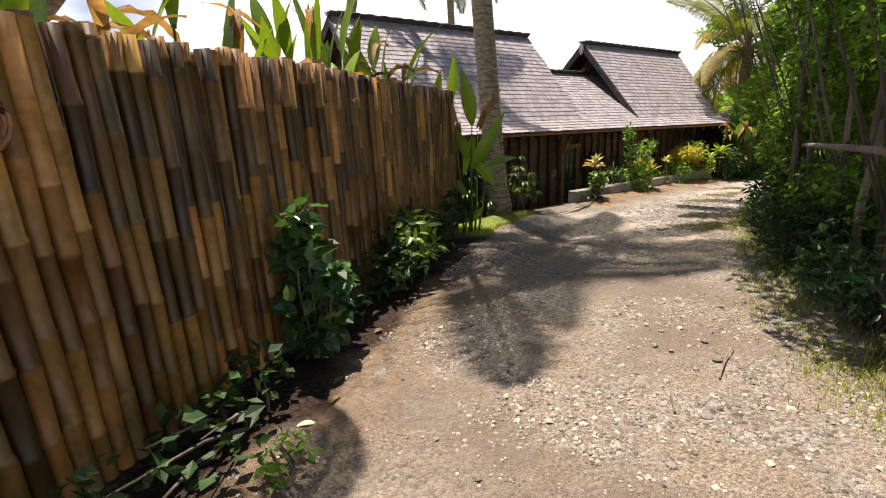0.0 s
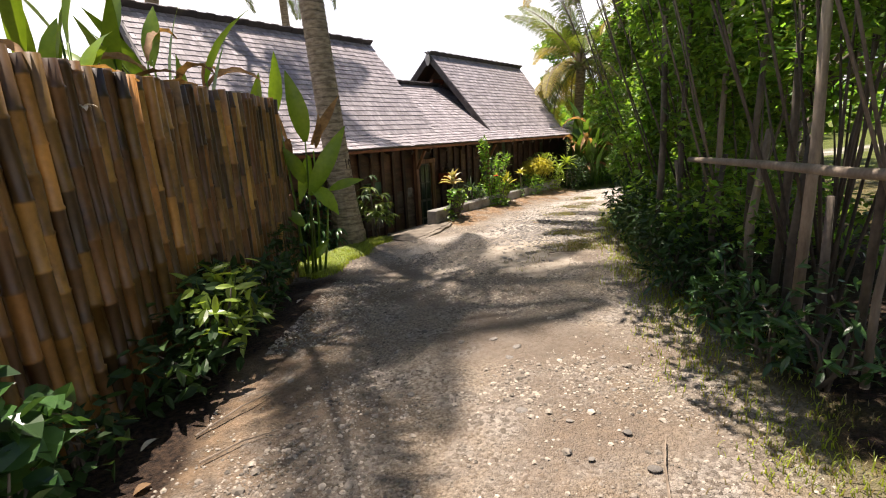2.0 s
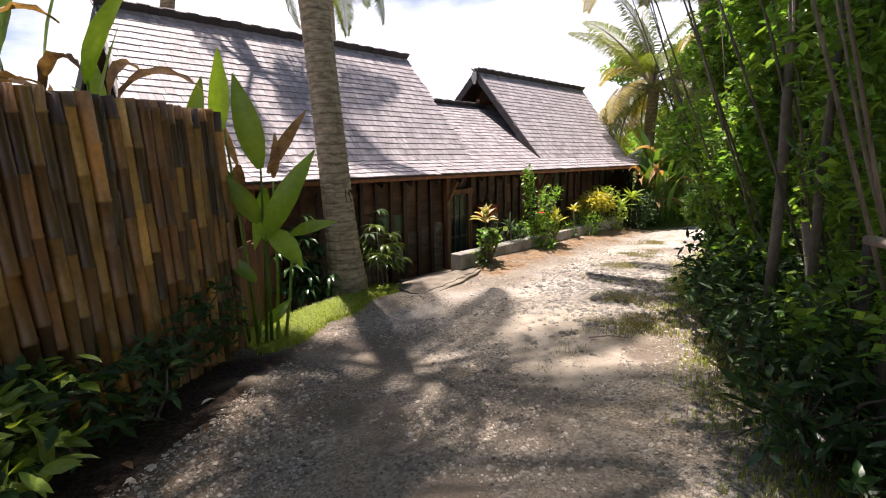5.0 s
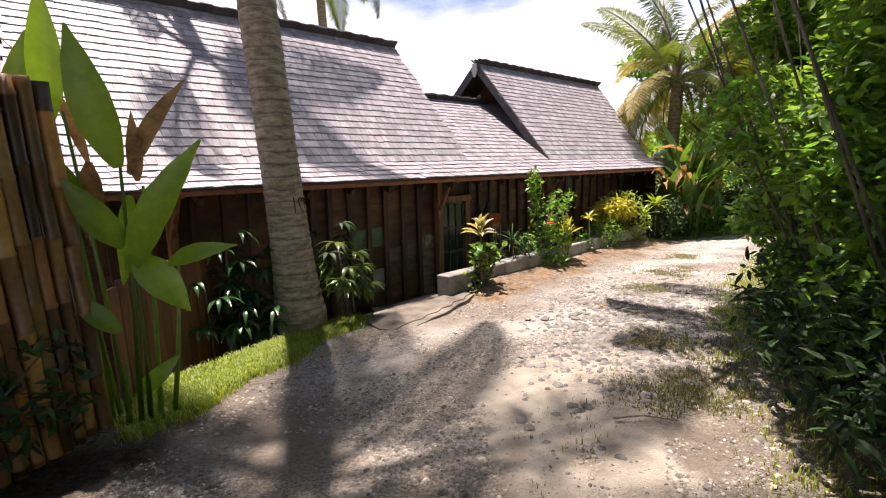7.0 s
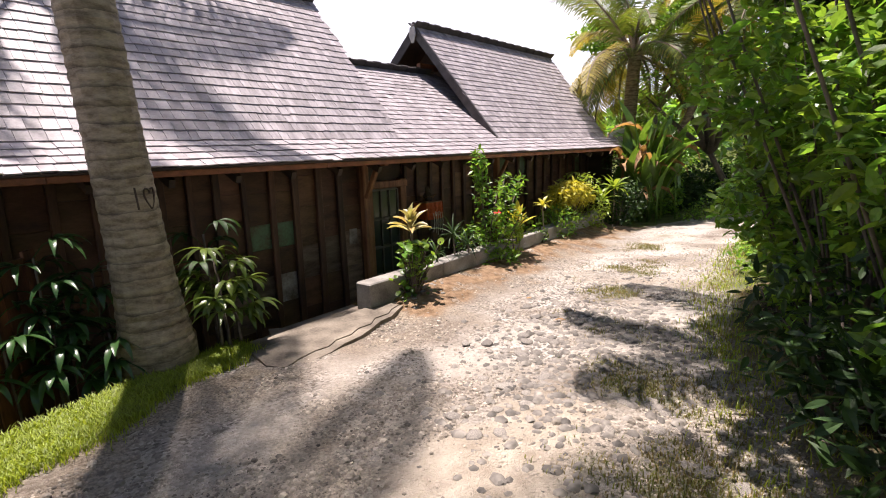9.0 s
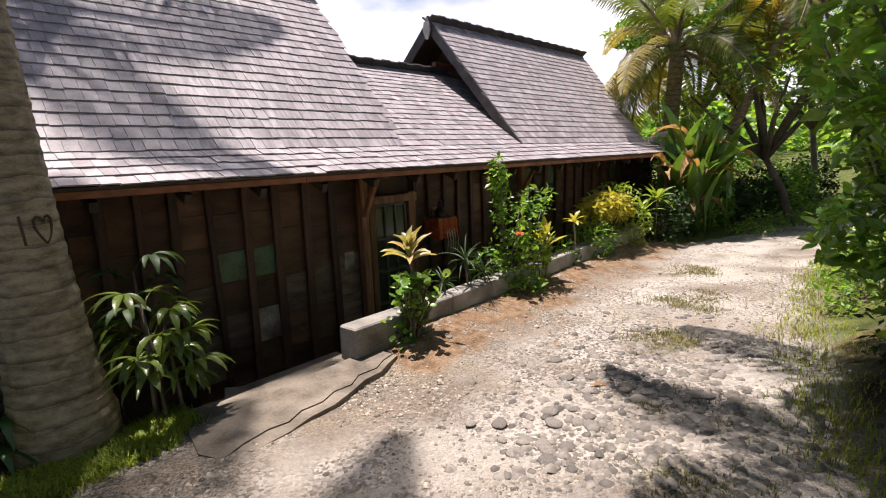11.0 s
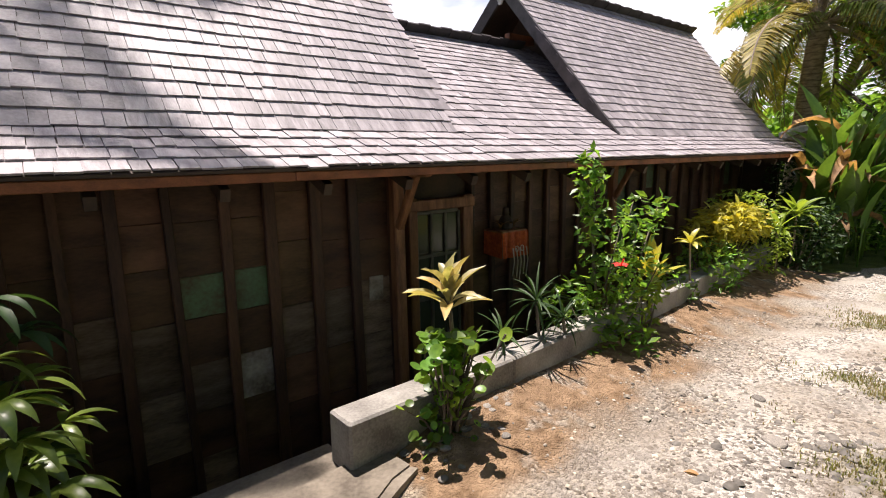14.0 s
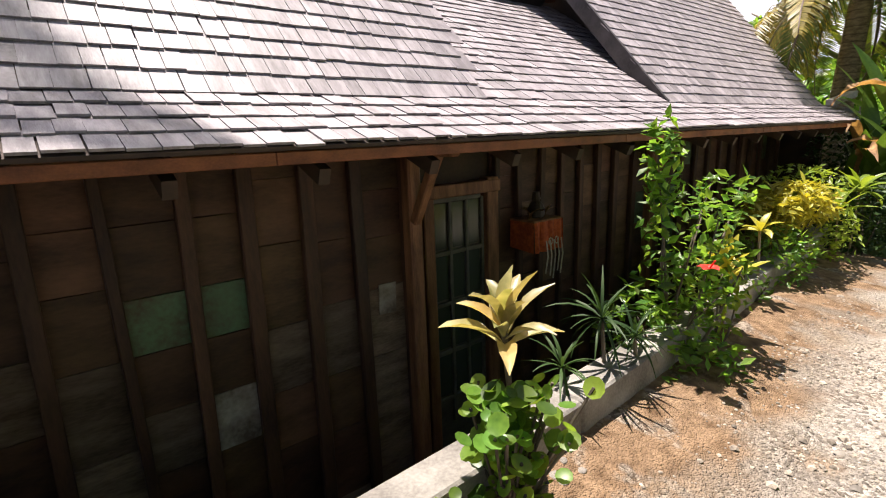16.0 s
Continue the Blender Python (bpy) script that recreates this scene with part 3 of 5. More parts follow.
g.add([H(12.24, RIDGE_D + x, STEEP_Z + z) for x, z in ((-0.05, -0.02), (0.05, -0.02), (0.08, -0.16), (0.02, -0.3), (-0.02, -0.3), (-0.08, -0.16))]
      + [H(12.21, RIDGE_D + x, STEEP_Z + z) for x, z in ((-0.05, -0.02), (0.05, -0.02), (0.08, -0.16), (0.02, -0.3), (-0.02, -0.3), (-0.08, -0.16))],
      [(0, 1, 2, 3, 4, 5), (11, 10, 9, 8, 7, 6)] + [(i, (i + 1) % 6 + 0, (i + 1) % 6 + 6, i + 6) for i in range(6)])
part("gable_pendant", g, WHITE, house, "pale carved pendant under the gable peak")

part("eave_end_board", Mesh().box(house_pose(16.75, -7.25, 1.56, 0, -12, -12), 0.6, 0.12, 0.09, 0.006), WHITE, house, "pale board end at the eave corner")

# walls: bays of stacked old planks between dark battens
WALL_D = -8.1
for a, b in (((3.6, WALL_D - 0.05), (17.45, WALL_D - 0.05)), ((17.1, WALL_D + 0.6), (17.1, -10.7)), ((3.6, WALL_D), (3.6, -10.7)), ((3.6, -10.7), (17.45, -10.7))):
    pa, pb = H(*a, 0), H(*b, 0)
    pa.z = pb.z = 0
    g = Mesh()
    ang = math.degrees(math.atan2((pb - pa).y, (pb - pa).x))
    c = (pa + pb) / 2
    tall = 2.75 if a[0] == b[0] == 17.1 else 3.2
    g.box(pose(c.x, c.y, tall / 2 - 1.5, 0, 0, ang), (pb - pa).length, 0.06, tall)
    part("wall", g, DARK_WOOD, house)
BATTENS = [3.7, 4.1, 4.5, 4.88, 5.25, 5.62, 5.96, 6.26, 6.54, 6.79, 7.05, 7.31, 7.62, 7.93, 8.23, 8.56, 8.88, 9.24]
BATTENS += [10.42, 10.72, 11.0, 11.3, 11.6, 11.9, 12.2] + [12.2 + 0.36 * i for i in range(1, 14)]


def wall_d(s):
    """The wall stands forward as far as the post and is set back from the door on."""
    return WALL_D + 0.38 if s < 9.3 else WALL_D


wall_front = part("front_wall", Mesh().box(house_pose(13.4, WALL_D - 0.02, -1.3), 7.6, 0.05, 0.14), BATTEN, house, "timber wall of stacked old planks")
lean = random.Random(3)
for i, s in enumerate(BATTENS):
    g = Mesh()
    t = lean.uniform(-0.05, 0.05)
    w = lean.uniform(0.05, 0.085)
    g.box(house_pose(s, wall_d(s) + 0.045, 0.1, 0, t * 30, 0), w, 0.05, 3.0, 0.006)
    part("batten", g, BATTEN, wall_front)
pl = random.Random(8)
for i in range(len(BATTENS) - 1):
    s0, s1 = BATTENS[i], BATTENS[i + 1]
    if abs(s0 - 9.24) < 0.01:
        continue
    z = BOTTOM
    while z < 1.55:
        h = min(pl.uniform(0.24, 0.55), 1.56 - z)
        if 7.55 < s0 < 8.0:
            # two bays cut to one height, so that the green paint runs across both
            h = next(q for q in (-1.05, -0.72, -0.38, -0.05, 0.27, 0.55, 0.9, 1.25, 1.56) if q > z + 0.01) - z
        if h < 0.06:
            break
        mid = z + h / 2
        mat = PLANK
        if 7.55 < s0 < 8.0 and 0.26 < mid < 0.56:
            mat = PLANK_GREEN
        elif 7.9 < s0 < 8.0 and -0.4 < mid < -0.05:
            mat = PLANK_PALE
        elif 7.0 < s0 < 9.0 and mid < 0.25 and pl.random() < 0.6:
            mat = PLANK_WORN
        elif s0 > 12 and pl.random() < 0.12:
            mat = PLANK_GREEN
        g = Mesh().box(Matrix.Identity(4), s1 - s0, pl.uniform(0.015, 0.03), h - 0.003, 0.002)
        part("plank", g, mat, wall_front, m=house_pose((s0 + s1) / 2, wall_d(s0), mid, pl.uniform(-1, 1), pl.uniform(-0.8, 0.8), 0))
        z += h
part("wall", Mesh().box(house_pose(6.45, WALL_D + 0.335, 0.1), 5.7, 0.04, 3.0), DARK_WOOD, house)
part("wall", Mesh().box(house_pose(9.28, WALL_D + 0.16, 0.1), 0.04, 0.36, 3.0), DARK_WOOD, house)
part("notice", Mesh().box(house_pose(9.07, WALL_D + 0.412, 0.235, 0, 2), 0.13, 0.006, 0.2, 0.002), PLANK_PALE, house, "small pale weathered board nailed to the wall")
# eave beam, rafters, posts
for k in range(6):
    s0 = 3.5 + k * 2.32
    part("fascia", Mesh().box(house_pose(s0 + 1.16, EAVE_D + 0.012, EAVE_Z - 0.049), 2.318, 0.03, 0.05, 0.004), FASCIA, house, "reddish-brown eave board")
part("eave_beam", Mesh().box(house_pose(10.4, -7.36, EAVE_Z + 0.05), 13.7, 0.1, 0.12, 0.01), FASCIA, house)
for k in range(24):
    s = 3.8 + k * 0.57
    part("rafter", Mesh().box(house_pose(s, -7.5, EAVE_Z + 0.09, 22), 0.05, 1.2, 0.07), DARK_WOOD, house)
for s, back in ((5.4, -7.62), (9.24, -7.62), (12.75, -7.95)):
    post = part("post", Mesh().box(house_pose(s, back, -0.12), 0.095, 0.1, 2.6, 0.012), POST, house, "square brown timber post")
    foot, head = H(s, back + 0.05, 0.72), H(s + 0.02, back + 0.3, 1.17)
    lean_m = (head - foot).to_track_quat("Z", "X").to_matrix().to_4x4()
    part("brace", Mesh().box(Matrix.Translation((foot + head) / 2) @ lean_m, 0.06, 0.06, (head - foot).length, 0.008), POST, post)
    part("bracket", Mesh().box(house_pose(s, back + 0.22, 1.17), 0.075, 0.5, 0.07, 0.01), POST, post)
# door with small panes
door = part("door", Mesh().box(house_pose(9.98, WALL_D + 0.02, -0.33), 0.56, 0.03, 2.1), DOOR_PAINT, house, "narrow grey-green door with small panes")
for s, w in ((9.66, 0.1), (10.33, 0.13)):
    part("door_post", Mesh().box(house_pose(s, WALL_D + 0.06, -0.25), w, 0.1, 2.3, 0.008), POST, door)
part("lintel", Mesh().box(house_pose(10.0, WALL_D + 0.065, 0.83), 0.86, 0.11, 0.1, 0.008), POST, door)
for i in range(3):
    s = 9.81 + 0.175 * i
    for j in range(4):
        part("pane", Mesh().box(house_pose(s, WALL_D + 0.045, 0.55 - 0.42 * j), 0.13, 0.012, 0.36), GLASS, door)
for i in range(4):
    part("glazing_bar", Mesh().box(house_pose(9.725 + 0.172 * i, WALL_D + 0.058, -0.2), 0.03, 0.03, 1.9, 0.004), DOOR_PAINT, door)
for j in range(5):
    part("glazing_bar", Mesh().box(house_pose(9.98, WALL_D + 0.056, 0.755 - 0.42 * j), 0.53, 0.028, 0.035, 0.004), DOOR_PAINT, door)

# offering shelf on the wall
shrine = thing("offering_shelf", "small wall shelf wrapped in orange-red cloth with offerings", "shrine", H(10.8, -7.95, 0.3))
part("shelf", Mesh().box(house_pose(10.8, -7.93, 0.5), 0.36, 0.28, 0.03, 0.004), POST, shrine)
g = Mesh()
for i in range(14):
    a0, a1 = -0.19 + 0.38 * i / 14, -0.19 + 0.38 * (i + 1) / 14
    o0, o1 = 0.02 * math.sin(i * 1.7), 0.02 * math.sin((i + 1) * 1.7)
    g.add([H(10.8 + a0, -7.78 + o0 * 0.5, 0.5), H(10.8 + a1, -7.78 + o1 * 0.5, 0.5), H(10.8 + a1, -7.77 + o1, 0.24), H(10.8 + a0, -7.77 + o0, 0.24)], [(0, 1, 2, 3)])
for k in (-1, 1):
    g.add([H(10.8 + 0.19 * k, -7.78, 0.5), H(10.8 + 0.19 * k, -8.05, 0.5), H(10.8 + 0.2 * k, -8.05, 0.26), H(10.8 + 0.2 * k, -7.78, 0.24)], [(0, 1, 2, 3)])
part("cloth", g, RED, shrine, "orange-red hanging cloth")
g = Mesh()
for k in range(5):
    s = 10.72 + 0.05 * k
    g.tube([H(s, -7.74, 0.34), H(s + 0.01, -7.73, 0.2), H(s - 0.01 + 0.01 * (k % 2), -7.74, 0.05 - 0.03 * (k % 3))], 0.006, 5)
for k in range(2):
    g.tube([H(10.77 + 0.08 * k + 0.025 * math.cos(a), -7.735, 0.33 + 0.03 * math.sin(a)) for a in np.linspace(0, 6.0, 9)], 0.006, 5)
part("tassel", g, CREAM, shrine, "cream woven palm tassels")
g = Mesh()
g.tube([H(10.8, -7.92, z) for z in (0.515, 0.53, 0.58, 0.63, 0.66, 0.68, 0.74)], [0.06, 0.075, 0.08, 0.06, 0.035, 0.04, 0.03], 10)
part("jar", g, DARK_WOOD, shrine)
g = Mesh()
for k in range(8):
    g.blade(H(10.66 + 0.03 * k, -7.9, 0.515), (math.cos(k), math.sin(k)), 0.16, 0.04, 1.0, 0.9)
part("offering_leaf", g, DEAD_LEAF, shrine)

# kerb wall and apron
kerb = thing("kerb_wall", "low grey concrete planter kerb wall beside the lane", "wall", H(8, -6.4, -0.3))
KERB = [(8.02, -6.23), (9.2, -6.29), (10.4, -6.38), (11.6, -6.48), (12.7, -6.59), (13.9, -6.7), (15.0, -6.8)]
for (s0, d0), (s1, d1) in zip(KERB, KERB[1:]):
    a, b = H(s0, d0 - 0.09, 0), H(s1, d1 - 0.09, 0)
    a.z, b.z = 0.035 - 0.03 * (s0 - 8), 0.035 - 0.03 * (s1 - 8)
    yaw = math.degrees(math.atan2((b - a).y, (b - a).x))
    tilt = math.degrees(math.atan2(b.z - a.z, Vector((b.x - a.x, b.y - a.y)).length))
    c = (a + b) / 2
    g = Mesh().box(Matrix.Translation(c) @ pose(0, 0, 0, 0, -tilt, yaw) @ pose(0, 0, -0.6), (b - a).length - 0.004, 0.2, 1.2, 0.012)
    part("kerb_block", g, CONCRETE, kerb)
apron = thing("concrete_apron", "cracked grey concrete threshold slab at the lane edge", "slab", H(7.4, -6.2, -0.25))


def slab(pts, z, thick):
    g = Mesh()
    n = len(pts)
    top = [H(s, d, 0) for s, d in pts]
    for p in top:
        p.z = z
    low = [p - Vector((0, 0, thick)) for p in top]
    return g.add(top + low, [tuple(range(n)), tuple(range(2 * n - 1, n - 1, -1))] + [(i, i + n, (i + 1) % n + n, (i + 1) % n) for i in range(n)])


CRACK = [(6.9, -5.8), (7.08, -5.83), (7.2, -5.81), (7.32, -5.87), (7.47, -5.86), (7.6, -5.92), (7.74, -5.91), (7.86, -5.99), (8.02, -5.98), (8.14, -6.05), (8.26, -6.08)]
part("slab_back", slab([(6.74, -6.46), (6.8, -6.22), (8.06, -6.3), (8.06, -6.56), (7.26, -6.58), (7.17, -6.66), (7.1, -6.5), (6.9, -6.52)][::-1], -0.238, 0.9), CONCRETE_DARK, apron, "earth-stained concrete step")
part("slab_middle", slab([(6.76, -6.215), (6.7, -5.9), (6.76, -5.74)] + CRACK + [(8.24, -6.24), (8.06, -6.295)], -0.205, 0.85), CONCRETE_DARK, apron)
part("slab_front", slab([(s, d + 0.006) for s, d in CRACK[::-1]] + [(6.78, -5.73), (6.86, -5.67), (7.0, -5.7), (7.15, -5.71), (7.32, -5.76), (7.5, -5.77), (7.68, -5.83), (7.85, -5.9), (8.0, -5.91), (8.14, -5.98), (8.28, -6.04)], -0.212, 0.3), CONCRETE_DARK, apron, "broken edge beyond the crack")


# ---- trees and plants ----
def frond_mesh(seed, length=3.0, leaf=0.6, droop=1.5, rise=0.9, n=84):
    """A palm frond along +x from the origin: a bending rib with drooping leaflets on both sides."""
    r = random.Random(seed)
    rib, leaves = Mesh(), Mesh()
    p, ang, path = Vector((0, 0, 0)), rise, []
    for i in range(n + 1):
        path.append(p.copy())
        p = p + Vector((math.cos(ang), 0, math.sin(ang))) * (length / n)
        ang -= droop / n
    rib.tube(path[::3], [0.035 * (1 - i / (n / 3 + 1)) + 0.006 for i in range(len(path[::3]))], 5)
    for i in range(int(n * 0.16), n + 1):
        t = i / n
        d = (path[min(i + 1, n)] - path[i - 1]).normalized()
        ll = leaf * math.sin(math.pi * (0.18 + 0.76 * t)) * r.uniform(0.85, 1.1)
        for sgn in (-1, 1):
            side = Vector((0, sgn, 0))
            way = (side * 1.0 + d * (0.55 + 0.5 * t) + Vector((0, 0, r.uniform(0.0, 0.25)))).normalized()
            mid = path[i] + way * ll * 0.5
            tip = mid + (way + Vector((0, 0, -r.uniform(0.6, 1.2)))).normalized() * ll * 0.5
            w = d * 0.017
            leaves.add([path[i] - w * 0.6, path[i] + w * 0.6, mid + w, mid - w, tip], [(0, 1, 2, 3), (3, 2, 4)])
    return rib, leaves


FRONDS = []
for k, (length, leaf, droop, rise) in enumerate(((2.9, 0.66, 1.3, 1.0), (2.7, 0.7, 1.7, 0.8), (3.0, 0.64, 1.0, 1.25), (2.6, 0.7, 2.0, 0.5))):
    a, b = frond_mesh(k, length, leaf, droop, rise)
    ra, rb = a.data("rib", True), b.data("frond_blade")
    ra.materials.append(STICK)
    FRONDS.append((ra, rb))
FROND_YEL = []
for ra, rb in FRONDS:
    y2 = rb.copy()
    rb.materials.append(FROND)
    y2.materials.append(FROND_YELLOW)
    FROND_YEL.append(y2)


def palm(base, top, radius, label, count, size, seed, flare_r=1.5, yellow=0.2, rings=True, low=-0.5, high=1.0):
    r = random.Random(seed)
    tree = thing("coconut_palm", label, "palm tree", base)
    base, top = Vector(base), Vector(top)
    path, radii = [], []
    n = 290 if rings else 12
    for i in range(n + 1):
        t = i / n
        p = base.lerp(top, t) + Vector((0.06 * math.sin(min(t * (top - base).length / 9.3, 1) * 2.4), 0.04 * math.sin(t * 3), 0))
        hgt = (top - base).length * t
        rad = radius * (0.8 + 0.2 * (1 - t)) * (1 + (flare_r - 1) * math.exp(-hgt / 0.45))
        if rings:
            rad *= 1 + (0.03 if i % 2 else -0.012) * r.uniform(0.5, 1.3)
        path.append(p - Vector((0, 0, 0.25)) if i == 0 else p)
        radii.append(rad)
    part("trunk", Mesh().tube(path, radii, 16 if rings else 8), TRUNK, tree, "pale ringed palm trunk", smooth=not rings)
    for i in range(count):
        k = r.randrange(4)
        az = 360 * (i * 0.381966 % 1) + r.uniform(-12, 12)
        el = math.degrees(high + (low - high) * (i / max(1, count - 1))) - 45
        ra, rb = FRONDS[k]
        if r.random() < yellow * (0.4 + 1.2 * i / count):
            rb = FROND_YEL[k]
        m = Matrix.Translation(top) @ pose(0, 0, 0, 0, 0, az) @ pose(0, 0, 0, 0, -el, 0) @ pose(0, 0, 0, r.uniform(-30, 30)) @ Matrix.Diagonal((size, size, size, 1))
        f = part("frond", ra, None, tree, m=m)
        part("frond_blade", rb, None, f, m=m)
    return tree


near_palm = palm((1.15, 9.06, -0.08), (0.32, 9.4, 12.6), 0.19, "tall coconut palm with ringed grey trunk at the grass edge", 13, 1.15, 1, 1.42, 0.1)
g = Mesh()
HEART = [(0.4 * math.sin(a) ** 3, 0.3 * math.cos(a) - 0.12 * math.cos(2 * a) - 0.05 * math.cos(3 * a)) for a in np.linspace(0, 6.283, 19)]
for pts in ([(0.36, 0.075), (0.4, -0.08)], [(0.9 + 0.62 * u, 0.24 * v) for u, v in HEART]):
    g.tube([(1.094 + 0.194 * (0.97 * math.sin(a) + 0.235 * math.cos(a)), 9.1 + 0.194 * (0.235 * math.sin(a) - 0.97 * math.cos(a)), 1.06 + h) for a, h in pts], 0.007, 5)
part("carved_mark", g, DARK_WOOD, near_palm, "dark stroke and heart carved in the bark")
palm((10.4, 17.1, -0.6), (10.5, 17.0, 3.3), 0.2, "young coconut palm with yellowing fronds behind the house end", 28, 1.12, 2, 1.1, 0.35, False, -0.35, 1.35)
palm((6.7, 8.3, 0), (5.3, 8.8, 5.6), 0.14, "coconut palm with drooping yellow fronds leaning over the hedge", 8, 1.0, 3, 1.1, 0.5, False)
palm((10.4, 16.2, -0.6), (12.3, 15.4, 4.4), 0.1, "coconut palm with hanging fronds beside the lane", 18, 1.0, 5, 1.1, 0.4, False)
palm((1.0, 19.6, -1), (0.9, 19.8, 8.0), 0.15, "coconut palm standing behind the house", 14, 1.15, 6, 1.1, 0.1, False)
# two added palms, kept out of view, that dapple the lane and fence foot
palm((-6.0, 4.2, 0), (-0.4, 6.5, 7.2), 0.17, "unseen coconut palm added behind the bamboo fence to shade the lane", 10, 1.0, 8, 1.2, 0.1, False)
palm((-4.2, -0.4, 0), (-1.9, 2.5, 6.2), 0.17, "small unseen coconut palm added behind the bamboo fence for shade", 9, 0.85, 9, 1.2, 0.1, False)
# added palm whose out-of-view crown throws frond shadow on the roof
palm((-3.2, 13.4, -1), (-0.6, 12.3, 8.8), 0.14, "coconut palm added beyond the house to cast frond shadow on the roof", 6, 1.0, 10, 1.1, 0.1, False)


def scatter(n, centre, radii, r=None, hollow=0.0):
    """Random places in an ellipsoid, denser towards its skin when hollow is raised."""
    q = rng.normal(size=(n, 3))
    q /= np.linalg.norm(q, axis=1)[:, None]
    rad = rng.uniform(0, 1, n) ** (1 / 3) * (1 - hollow) + hollow * rng.uniform(0.75, 1.05, n)
    return np.asarray(centre) + q * rad[:, None] * np.asarray(radii)


def shrub(name, label, base, lumps, leaf_mat, size, count, category="shrub", aspect=2.0, stems=4, stem_mat=None, up=0.3, group="", spread=0.5, hollow=0.3):
    """A leafy shrub: bare stems that fork into lumps of small leaves (offset, radius)."""
    ob = thing(name, label, category, base, group)
    b = Vector(base)
    g = Mesh()
    r = random.Random(int(abs(b.x * 91 + b.y * 37) * 10))
    leaves = Mesh()
    total = sum(max(l[1]) ** 2 for l in lumps)
    for off, rad in lumps:
        c = b + Vector(off)
        n = max(6, int(count * max(rad) ** 2 / total))
        pts = scatter(n, c, rad, hollow=hollow)
        keep = pts[:, 2] > b.z + 0.02
        leaves.leaves(pts[keep], size, up, aspect, spread)
        for _ in range(max(1, stems // len(lumps) + 1)):
            tip = c + Vector((r.uniform(-1, 1) * rad[0], r.uniform(-1, 1) * rad[1], r.uniform(0, 0.8) * rad[2])) * 0.7
            foot = b + Vector((r.uniform(-0.06, 0.06), r.uniform(-0.06, 0.06), -0.08))
            mid = foot.lerp(tip, 0.5) + Vector((r.uniform(-0.06, 0.06), r.uniform(-0.06, 0.06), 0.06))
            g.tube([foot, mid, tip], [0.012, 0.009, 0.004], 5)
    part("stem", g, stem_mat or BARK, ob, smooth=True)
    part("foliage", leaves, leaf_mat, ob)
    return ob


def rosette(name, label, base, height, n, length, width, mat, category="plant", rise=(0.2, 1.3), droop=0.9, fold=0.3, stem_r=0.012, group="", shape=0.85, seg=7, leafname="leaf", at=0.0, seed=0, alt=None, share=0.0, wave=0.0):
    """A plant with long leaves that spring from the top of a stem, each leaf a part."""
    r = random.Random(seed + int(abs(base[0] * 53 + base[1] * 29) * 10))
    ob = thing(name, label, category, base, group)
    b = Vector(base)
    crown = b + Vector((r.uniform(-0.03, 0.03), r.uniform(-0.03, 0.03), height))
    part("stem", Mesh().tube([b - Vector((0, 0, 0.1)), b.lerp(crown, 0.5) + Vector((0.02, 0, 0)), crown], stem_r, 6), STICK, ob, smooth=True)
    for i in range(n):
        az = i * 2.39996 + r.uniform(-0.3, 0.3)
        el = rise[0] + (rise[1] - rise[0]) * (i / max(1, n - 1))
        ln = length * r.uniform(0.8, 1.15)
        start = crown - Vector((0, 0, at * (1 - i / n)))
        g = Mesh().blade(start, (math.cos(az), math.sin(az)), ln, width * r.uniform(0.85, 1.15), el, droop * r.uniform(0.6, 1.4), fold, seg, shape, r.uniform(-0.3, 0.3), wave)
        part(leafname, g, alt if alt and r.random() < share else mat, ob, smooth=True)
    return ob


# plants along the kerb wall
def gz(x, y):
    return ground_z(x, y)


rosette("cordyline", "cream and yellow striped cordyline above the kerb wall", (3.36, 10.2, -0.32), 0.85, 17, 0.27, 0.062, CORDYLINE, rise=(0.45, 1.5), droop=0.85, fold=0.7, seed=1, shape=1.25, at=0.1, wave=0.05, alt=CORDYLINE_YOUNG, share=0.25)
ob = thing("round_leaf_bush", "bushy plant with round glossy bright green leaves against the kerb", "plant", (3.31, 10.02, -0.32))
g, st = Mesh(), Mesh()
r = random.Random(5)
for i in range(300):
    t = r.random()
    c = Vector((3.28 + r.gauss(0, 0.085) + 0.06 * t, 10.0 + r.gauss(0, 0.07), -0.27 + 0.66 * t))
    rad = r.uniform(0.018, 0.042)
    n = Vector((r.uniform(-0.8, 0.8), r.uniform(-0.9, 0.5), r.uniform(0.35, 1.3))).normalized()
    a = n.orthogonal().normalized()
    b = n.cross(a)
    ring = [c + (a * math.cos(k * 0.6981) + b * math.sin(k * 0.6981)) * rad for k in range(9)]
    g.add([c - n * rad * 0.25] + ring, [(0, 1 + k, 1 + (k + 1) % 9) for k in range(9)])
    if i % 4 == 0:
        st.tube([(3.31 + r.uniform(-0.04, 0.04), 10.02, -0.36), c.lerp(Vector((3.31, 10.02, -0.2)), 0.5), c], 0.006, 5)
part("foliage", g, LEAF, ob, smooth=True)
part("stem", st, BARK, ob)
rosette("spiky_dracaena", "slender dracaena with thin dark arching leaves by the kerb", (3.99, 10.9, -0.36), 0.6, 26, 0.3, 0.018, LEAF_DARK, rise=(-0.5, 1.3), droop=0.9, seg=5, seed=2)
rosette("spiky_dracaena", "small dracaena with thin dark arching leaves by the kerb", (3.72, 10.68, -0.34), 0.42, 20, 0.22, 0.018, LEAF_DARK, rise=(-0.5, 1.3), droop=0.9, seg=5, seed=3)
